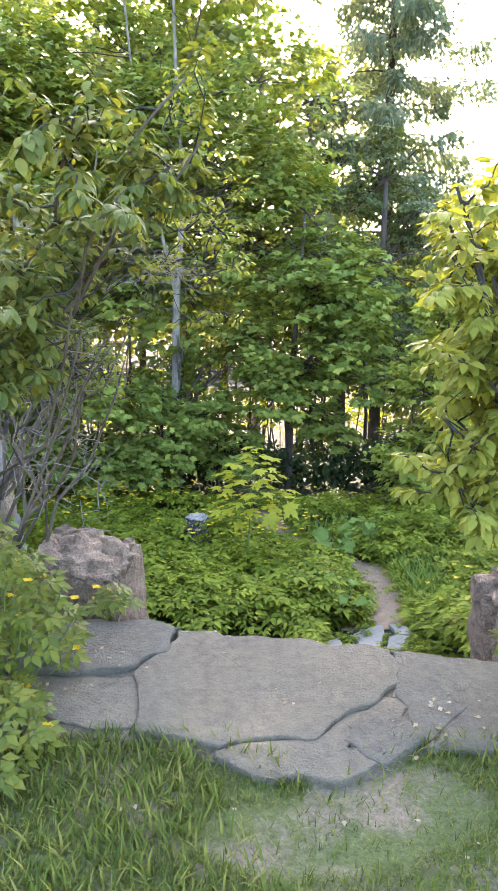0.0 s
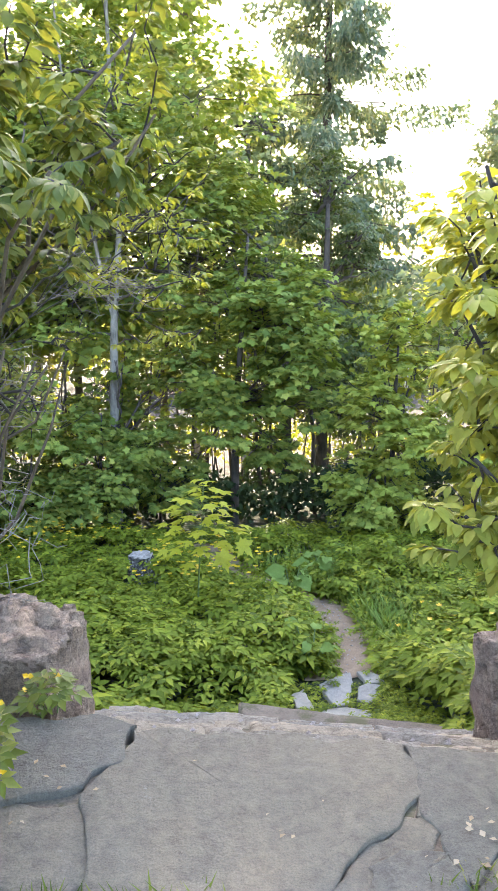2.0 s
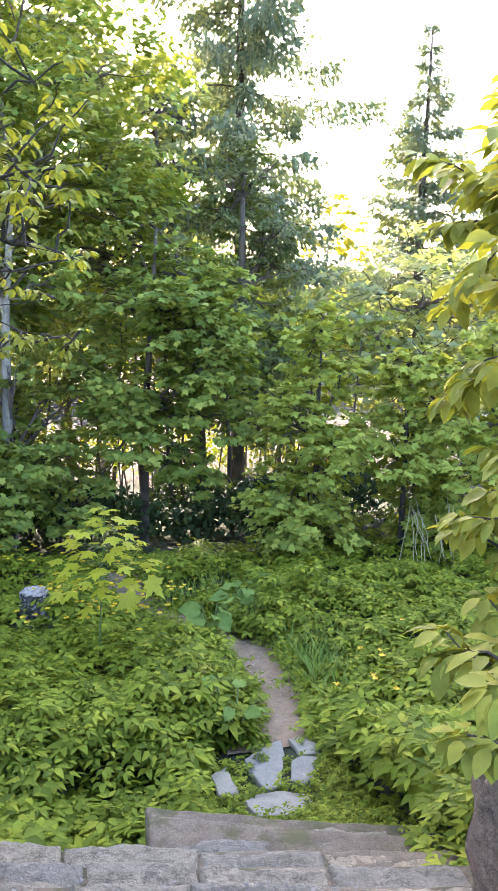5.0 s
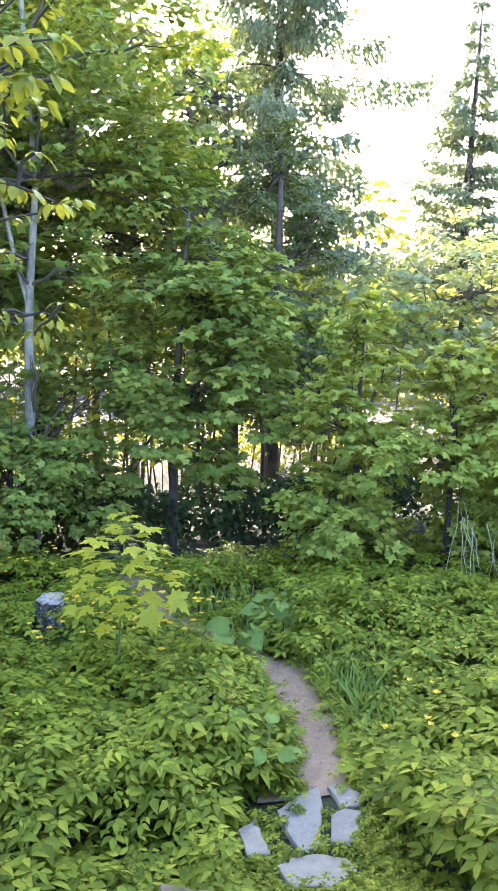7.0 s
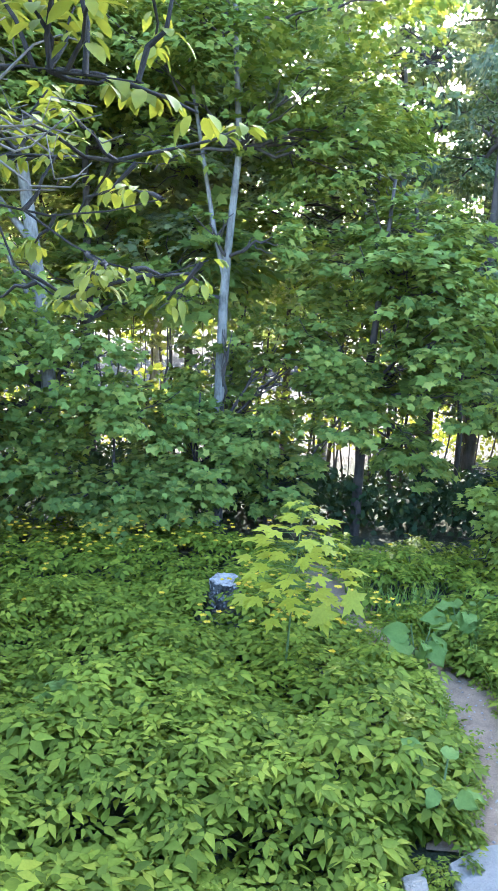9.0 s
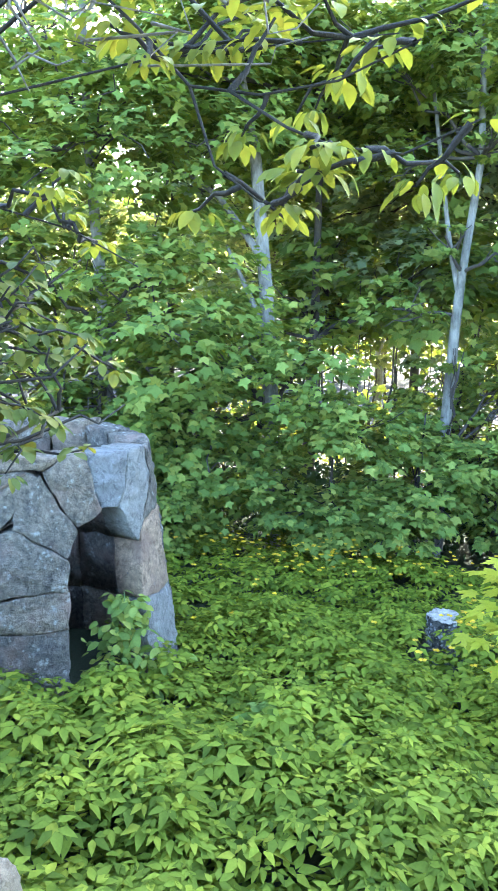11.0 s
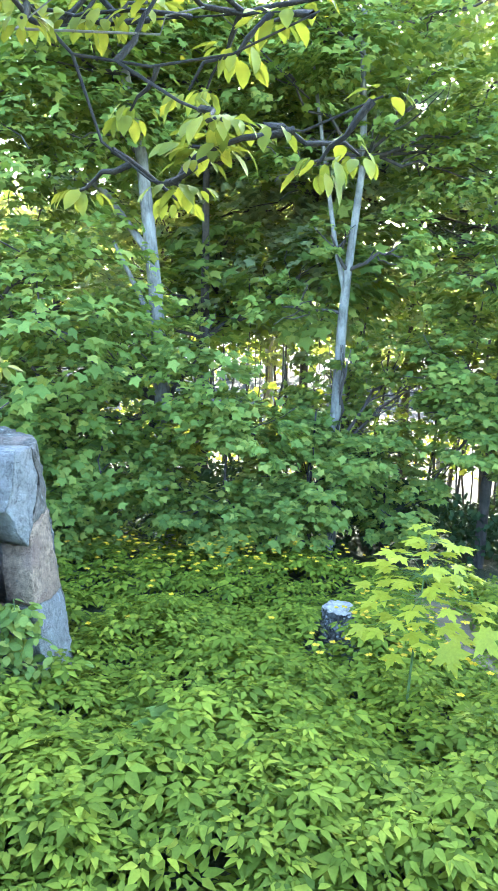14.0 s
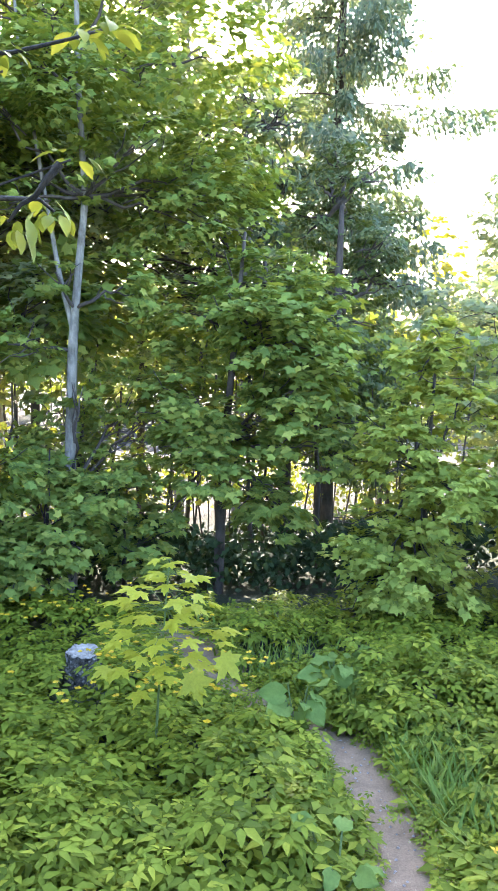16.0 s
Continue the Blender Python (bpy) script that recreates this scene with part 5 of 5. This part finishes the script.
def build_flowers():
    r = np.random.default_rng(55)
    pts = []
    for cx, cy, n, sx, sy in ((0.05, 9.3, 75, 0.35, 0.3), (-2.3, 11.6, 75, 0.8, 0.35), (-1.5, 11.9, 30, 0.5, 0.3), (-3.2, 11.3, 30, 0.7, 0.4), (2.2, 7.2, 6, 0.4, 0.5), (-1.7, 9.0, 5, 0.8, 0.6), (1.95, 6.3, 3, 0.1, 0.2), (0.0, 10.5, 20, 0.5, 0.4)):
        for _ in range(n):
            x, y = cx + r.normal(0, sx), cy + r.normal(0, sy)
            pts.append((x, y, ground_z(x, y) + r.uniform(0.38, 0.62)))
    tagged(part("yellow_flowers", flower_mesh("yellow_flowers", pts, 0.031, 56), M_PETAL), "small yellow celandine flowers scattered over the greenery", "flowers", kind="stuff")


build_flowers()


def build_celandine(x, y, z, n, height, spread, seed, n_fl):
    c = thing("celandine_plant", x, y, z, "leafy celandine with small yellow flowers at the lawn's edge", "plant", "celandine by the steps")
    r = np.random.default_rng(seed)
    at, along, nor, sz, lines, fl = [], [], [], [], [], []
    for i in range(n):
        a = r.uniform(0, 2 * math.pi)
        rad = spread * math.sqrt(r.random())
        h = height * (1 - 0.6 * (rad / spread) ** 2) * r.uniform(0.3, 1.0)
        e = np.array([x + rad * math.cos(a), y + rad * math.sin(a), z + h])
        if i % 4 == 0:
            lines.append(([(x + rad * 0.5 * math.cos(a), y + rad * 0.5 * math.sin(a), z - 0.02), tuple(e)], [0.004, 0.002]))
        at.append(e), along.append((math.cos(a), math.sin(a), r.uniform(-0.6, 0.3))), nor.append((0.3 * math.cos(a), 0.3 * math.sin(a) - 0.3, 1)), sz.append(r.uniform(0.06, 0.12))
        if i < n_fl:
            fl.append(e + np.array([0, 0, r.uniform(0.02, 0.10)]))
    part("stem_cluster", tubes_mesh("stem_cluster", lines, 4), M_GREENSTEM, c)
    part("leaves", leaves("leaves", T_ELDER, at, along, nor, sz), M_HERB, c)
    for i, p in enumerate(fl):
        part("flower", flower_mesh("flower", [p], 0.022, seed + i), M_PETAL, c, "small yellow flower")


build_celandine(-1.02, 2.75, -0.035, 330, 0.62, 0.36, 60, 14)
build_celandine(-0.98, 2.25, -0.035, 260, 0.26, 0.32, 61, 5)
build_celandine(-0.62, 3.24, 0.0, 24, 0.14, 0.10, 62, 3)
build_celandine(-1.35, 3.2, -0.05, 260, 0.75, 0.35, 63, 10)


# ---- shrubs beside the steps ----
def shrub_leaves(name, lines, per_m, size, seed, template, whorl=3, from_u=0.3, clear=None):
    """Leaves in small whorls along the outer part of each twig."""
    r = np.random.default_rng(seed)
    at, along, nor, sz = [], [], [], []
    for pts, _ in lines:
        P = np.array([tuple(p) for p in pts])
        seg = np.linalg.norm(np.diff(P, axis=0), axis=1)
        n = max(2, int(seg.sum() * per_m))
        for u in np.append(r.uniform(from_u, 1.0, n), [1.0, 1.0]):
            i = min(int(u * (len(P) - 1)), len(P) - 2)
            f = u * (len(P) - 1) - i
            p = P[i] * (1 - f) + P[i + 1] * f
            d = unit(P[i + 1] - P[i])
            a0 = r.uniform(0, 6.28)
            for k in range(whorl):
                a = a0 + k * 6.28 / whorl + r.normal(0, 0.3)
                out = np.array([math.cos(a), math.sin(a), 0]) + d * 0.5
                q = p + unit(out) * 0.02
                if clear and not clear(q):
                    continue
                at.append(q)
                along.append(unit(out) + np.array([0, 0, r.uniform(-0.95, 0.0)]))
                nor.append(np.array([0, 0, 1.0]) + unit(out) * 0.5 + r.normal(0, 0.25, 3))
                sz.append(size * r.uniform(0.6, 1.15))
    return leaves(name, template, at, along, nor, sz)


def twig_fan(rnd, limbs, n, reach, up=0.25):
    """Twigs that leave the given limbs and turn outwards."""
    out = []
    for pts, _ in limbs:
        for _ in range(n):
            k = rnd.uniform(0.3, 1.0) * (len(pts) - 1)
            i = min(int(k), len(pts) - 2)
            p = Vector(pts[i]).lerp(Vector(pts[i + 1]), k - i)
            d = Vector((rnd.uniform(-1, 1), rnd.uniform(-1, 1), rnd.uniform(-0.5, 1) + up - 0.25)).normalized()
            out.append((bend(p, p + d * reach * rnd.uniform(0.5, 1.2), rnd, 0.2, 4), taper(0.005, 0.002, 5)))
    return out


def build_left_shrub():
    rnd = random.Random(70)
    x, y = -1.42, 3.75
    z = ground_z(x, y)
    s = thing("shrub_tree", x, y, z, "tall shrub with small oval green leaves arching over the stone steps", "shrub")
    foot = Vector((x, y, z - 0.05))
    limbs = []
    for i in range(16):
        a = rnd.uniform(0, 6.28)
        top = Vector((-1.15 + 0.62 * math.cos(a), 3.35 + 0.85 * math.sin(a), rnd.uniform(0.95, 2.25)))
        limbs.append((bend(foot + Vector((rnd.uniform(-0.08, 0.08), rnd.uniform(-0.08, 0.08), 0)), top, rnd, 0.16, 7), taper(0.013, 0.004, 8)))
    for tx, ty, tz in ((-0.9, 2.75, 0.9), (-1.05, 2.6, 1.2), (-0.85, 2.9, 0.75), (-1.15, 2.7, 0.65), (-0.95, 2.6, 1.5), (-1.2, 2.45, 1.0), (-0.9, 2.9, 1.3), (-1.3, 2.6, 1.7), (-0.30, 3.15, 1.95), (-0.45, 2.75, 1.80), (-0.20, 3.5, 2.1), (-0.25, 3.3, 2.3), (-0.55, 2.6, 2.05)):
        limbs.append((bend((-1.25, 3.6, 0.9), (tx, ty, tz), rnd, 0.10, 6), taper(0.014, 0.005, 7)))
    for tx, ty, tz in ((-1.10, 4.85, 1.05), (-1.25, 4.70, 0.75), (-1.0, 4.7, 1.22), (-0.95, 4.8, 0.85), (-1.15, 4.9, 0.65), (-1.05, 4.65, 1.0), (-0.98, 4.75, 1.1), (-1.2, 4.8, 1.2)):
        limbs.append((bend((-1.38, 3.8, 0.3), (tx, ty, tz), rnd, 0.10, 6), taper(0.012, 0.004, 7)))
    over = [
        [foot, (-1.30, 3.9, 0.5), (-0.95, 4.2, 1.25), (-0.62, 4.42, 1.58), (-0.53, 4.43, 1.50), (-0.44, 4.43, 1.41), (-0.33, 4.43, 1.39), (-0.22, 4.43, 1.40), (-0.10, 4.36, 1.42)],
        [(-0.44, 4.43, 1.41), (-0.40, 4.43, 1.30), (-0.33, 4.43, 1.25), (-0.27, 4.42, 1.24)],
        [(-0.38, 4.43, 1.40), (-0.28, 4.40, 1.34), (-0.21, 4.38, 1.31), (-0.11, 4.34, 1.29), (-0.02, 4.32, 1.32)],
        [(-0.95, 4.2, 1.25), (-0.85, 4.39, 1.27), (-0.70, 4.5, 1.22), (-0.60, 4.55, 1.16)],
        [(-0.80, 4.3, 1.42), (-0.55, 4.30, 1.56), (-0.30, 4.25, 1.60), (-0.08, 4.12, 1.55)],
        [(-0.80, 4.3, 1.42), (-0.60, 4.1, 1.68), (-0.35, 4.0, 1.74), (-0.12, 3.95, 1.72)],
        [(-0.85, 4.28, 1.36), (-0.62, 4.6, 1.50), (-0.40, 4.66, 1.52), (-0.18, 4.6, 1.50)],
        [(-0.95, 4.2, 1.25), (-0.70, 4.4, 1.72), (-0.42, 4.46, 1.98), (-0.14, 4.4, 2.08)],
        [(-0.80, 4.3, 1.42), (-0.52, 4.5, 1.76), (-0.26, 4.5, 1.86), (-0.02, 4.45, 1.82)],
        [(-0.95, 4.2, 1.25), (-0.75, 4.3, 1.95), (-0.45, 4.35, 2.28), (-0.2, 4.3, 2.36)],
    ]
    over_l = [([Vector(p) for p in o], taper(0.0046 if len(o) > 5 else 0.0024, 0.0012, len(o))) for o in over]
    for l in limbs:
        part("limb", tubes_mesh("limb", [l], 7), M_LIMB, s)
    for l in over_l:
        part("limb", tubes_mesh("limb", [l], 7), M_TWIG, s, "thin dark arching limb")
    tw = twig_fan(rnd, limbs, 15, 0.34)
    hang = twig_fan(rnd, over_l[:4], 5, 0.13, 0.15)
    high = twig_fan(rnd, over_l[4:], 12, 0.24, 0.50)

    def clear(p):
        if p[1] > 4.45:
            return p[0] < -0.80 and 0.74 < p[2] < 1.26
        return p[0] < -0.12 and (p[0] < -0.30 - 0.62 * (p[1] - 3.42) or p[2] > 1.58) and (p[2] > 1.55 or p[0] < -0.75) and p[2] > 1.18 + 0.12 * math.sin(p[0] * 9)
    tw = [t for t in tw if clear(t[0][-1])]
    side = [t for t in twig_fan(rnd, limbs[-8:], 34, 0.26) if clear(t[0][-1])]
    part("twig_growth", tubes_mesh("twig_growth", tw + side + hang + high, 4), M_TWIG, s)
    part("side_leaves", shrub_leaves("side_leaves", side, 15, 0.038, 74, T_OVAL, 4, 0.2, clear), M_SHRUB, s)
    part("crown", shrub_leaves("crown", tw, 40, 0.062, 71, T_SHRUB, 4, 0.10, lambda p: p[1] <= 4.45 and clear(p)), M_SHRUB, s)
    # Overhang takes a lighter leaf than the crown, standing in for backlight
    part("hanging_leaves", shrub_leaves("hanging_leaves", hang + over_l[1:3], 9, 0.033, 72, T_SHRUB, 3, 0.55), M_RSHRUB, s)
    part("high_leaves", shrub_leaves("high_leaves", high, 22, 0.042, 73, T_SHRUB, 3, 0.25), M_RSHRUB, s)
    dead = []
    for _ in range(80):
        p = Vector((rnd.uniform(-1.2, -0.70), rnd.uniform(3.1, 3.7), rnd.uniform(0.5, 1.3)))
        dead.append((bend(p, p + Vector((rnd.uniform(-0.3, 0.4), rnd.uniform(-0.3, 0.2), rnd.uniform(-0.3, 0.3))), rnd, 0.35, 6), taper(0.0022, 0.001, 7)))
    for _ in range(30):
        p = Vector((rnd.uniform(-0.75, -0.35), rnd.uniform(4.1, 4.4), rnd.uniform(1.46, 1.62)))
        dead.append((bend(p, p + Vector((rnd.uniform(-0.05, 0.32), rnd.uniform(-0.12, 0.12), rnd.uniform(-0.12, 0.12))), rnd, 0.4, 6), taper(0.0028, 0.001, 7)))
    part("dead_twig_tangle", tubes_mesh("dead_twig_tangle", dead, 4), M_DEADTWIG, s, "tangle of bare grey-brown dead twigs")


build_left_shrub()


def build_right_shrub():
    rnd = random.Random(80)
    x, y = 1.75, 3.15
    z = ground_z(x, y)
    s = thing("shrub_tree", x, y, z, "light green leafy shrub leaning over the side of the steps", "shrub")
    foot = Vector((x, y, z - 0.05))
    limbs = []
    for i in range(28):
        top = Vector((rnd.uniform(0.70, 1.7) if i < 20 else rnd.uniform(0.62, 0.85), rnd.uniform(2.65, 3.5), rnd.uniform(0.75, 1.85)))
        top.x = max(top.x, 0.72 + 0.36 * max(0.0, top.y - 2.9))
        limbs.append((bend(foot + Vector((rnd.uniform(-0.08, 0.08), rnd.uniform(-0.08, 0.08), 0)), top, rnd, 0.16, 7), taper(0.022, 0.006, 8)))
    for l in limbs:
        part("limb", tubes_mesh("limb", [l], 6), M_TWIG, s)
    tw = twig_fan(rnd, limbs, 20, 0.32)
    def clear(p):
        return p[0] > 0.54 + 0.36 * max(0.0, p[1] - 2.9) and p[2] > 0.55
    tw = [t for t in tw if clear(t[0][-1])]
    part("twig_growth", tubes_mesh("twig_growth", tw, 4), M_TWIG, s)
    part("crown", shrub_leaves("crown", tw, 42, 0.063, 81, T_SHRUB, 4, 0.15, clear), M_RSHRUB, s)
    low = []
    for _ in range(7):
        p = Vector((rnd.uniform(1.0, 1.2), rnd.uniform(2.2, 2.5), 0.0))
        low.append((bend(p, p + Vector((rnd.uniform(-0.28, 0.0), rnd.uniform(-0.1, 0.1), rnd.uniform(0.2, 0.5))), rnd, 0.1, 4), taper(0.004, 0.002, 5)))
    part("shoot_cluster", tubes_mesh("shoot_cluster", low, 4), M_GREENSTEM, s)
    part("shoot_leaves", shrub_leaves("shoot_leaves", low, 16, 0.085, 82, T_OVAL, 2, 0.1), M_SHRUB, s)


build_right_shrub()


def build_far_birch():
    x, y = 8.6, 30.0
    z = ground_z(x, y)
    t = thing("birch_tree", x, y, z, "slender pale trunk below leaves coloured yellow for sunlight", "tree")
    part("trunk", tubes_mesh("trunk", [([(x, y, z - 0.1), (x, y, 0.0), (x, y, 2.4), (x + 0.1, y, 4.2)], [0.09, 0.08, 0.06, 0.02])], 8), M_PALEBARK, t)
    cl = [((x + dx, y, zz), 0.6) for dx, zz in ((-0.9, 2.9), (-0.3, 3.6), (0.5, 3.3), (0.9, 4.0), (0.3, 4.6), (1.2, 3.0))]
    # Crown's yellow stands for sun behind the leaves
    part("crown", crown_mesh("crown", T_SMALL, 95, cl, 1500, 0.22, 20), M_YSUNLIT, t)


build_far_birch()


def build_litter():
    """Dead leaves and grit lying on the slabs, the lawn and the path."""
    r = np.random.default_rng(97)
    at = []
    for x, y, z, n, sx, sy in ((0.72, 2.45, 0.004, 14, 0.10, 0.08), (-0.75, 2.75, 0.012, 26, 0.16, 0.12), (0.3, 2.6, 0.006, 10, 0.4, 0.2), (0.3, 1.8, -0.02, 22, 0.4, 0.25)):
        at += [(x + r.normal(0, sx), y + r.normal(0, sy), z) for _ in range(n)]
    for _ in range(60):
        y = r.uniform(6.8, 10)
        x = path_x(y) + r.normal(0, 0.16)
        at.append((x, y, ground_z(x, y) + 0.045))
    n = len(at)
    a = r.uniform(0, 6.28, n)
    me = leaves("leaf_litter", T_SMALL, at, np.stack([np.cos(a), np.sin(a), r.uniform(-0.1, 0.3, n)], 1), r.normal(0, 0.25, (n, 3)) + [0, 0, 1], r.uniform(0.010, 0.030, n))
    tagged(part("leaf_litter", me, M_LITTER), "small dry brown leaves and chaff on stone and path", "litter", kind="stuff")
    v, sz, lp = [], [], []
    for x, y, z, k in [(r.uniform(-0.5, 1.0), r.uniform(3.0, 4.4), 0, 1) for _ in range(260)] + [(0, 0, 0, 2)] * 150:
        if k == 2:
            y = r.uniform(6.7, 10.0)
            x = path_x(y) + r.normal(0, 0.13)
            z = ground_z(x, y) + 0.036
        else:
            z = [e[2] for e in STEP_EDGES if y <= e[1]][0] + 0.004
            y -= SKEW * (x - 0.35)
        q = r.uniform(0.004, 0.014)
        o = len(v)
        v += [(x + q, y, z), (x, y + q, z), (x - q, y, z), (x, y - q * 0.8, z), (x, y, z + q * 0.9)]
        sz += [3, 3, 3, 3]
        lp += [o, o + 1, o + 4, o + 1, o + 2, o + 4, o + 2, o + 3, o + 4, o + 3, o, o + 4]
    tagged(part("grit", mesh_of("grit", v, sz, lp), M_PEBBLE), "loose grit and small pebbles on the steps and path", "grit", kind="stuff")


build_litter()


def build_dry_stalks():
    rnd = random.Random(90)
    st = thing("dry_stalks", 4.4, 11.1, ground_z(4.4, 11.1), "bundle of dry straw-coloured dead stalks standing in the greenery", "stalk_cluster")
    for i in range(14):
        x, y = 4.4 + rnd.uniform(-0.4, 0.5), 11.1 + rnd.uniform(-0.3, 0.3)
        p = Vector((x, y, ground_z(x, y)))
        part("stalk", tubes_mesh("stalk", [(bend(p, p + Vector((rnd.uniform(-0.45, 0.2), rnd.uniform(-0.2, 0.2), rnd.uniform(0.75, 1.15))), rnd, 0.06, 4), taper(0.006, 0.003, 5))], 5), M_STALK, st)


build_dry_stalks()
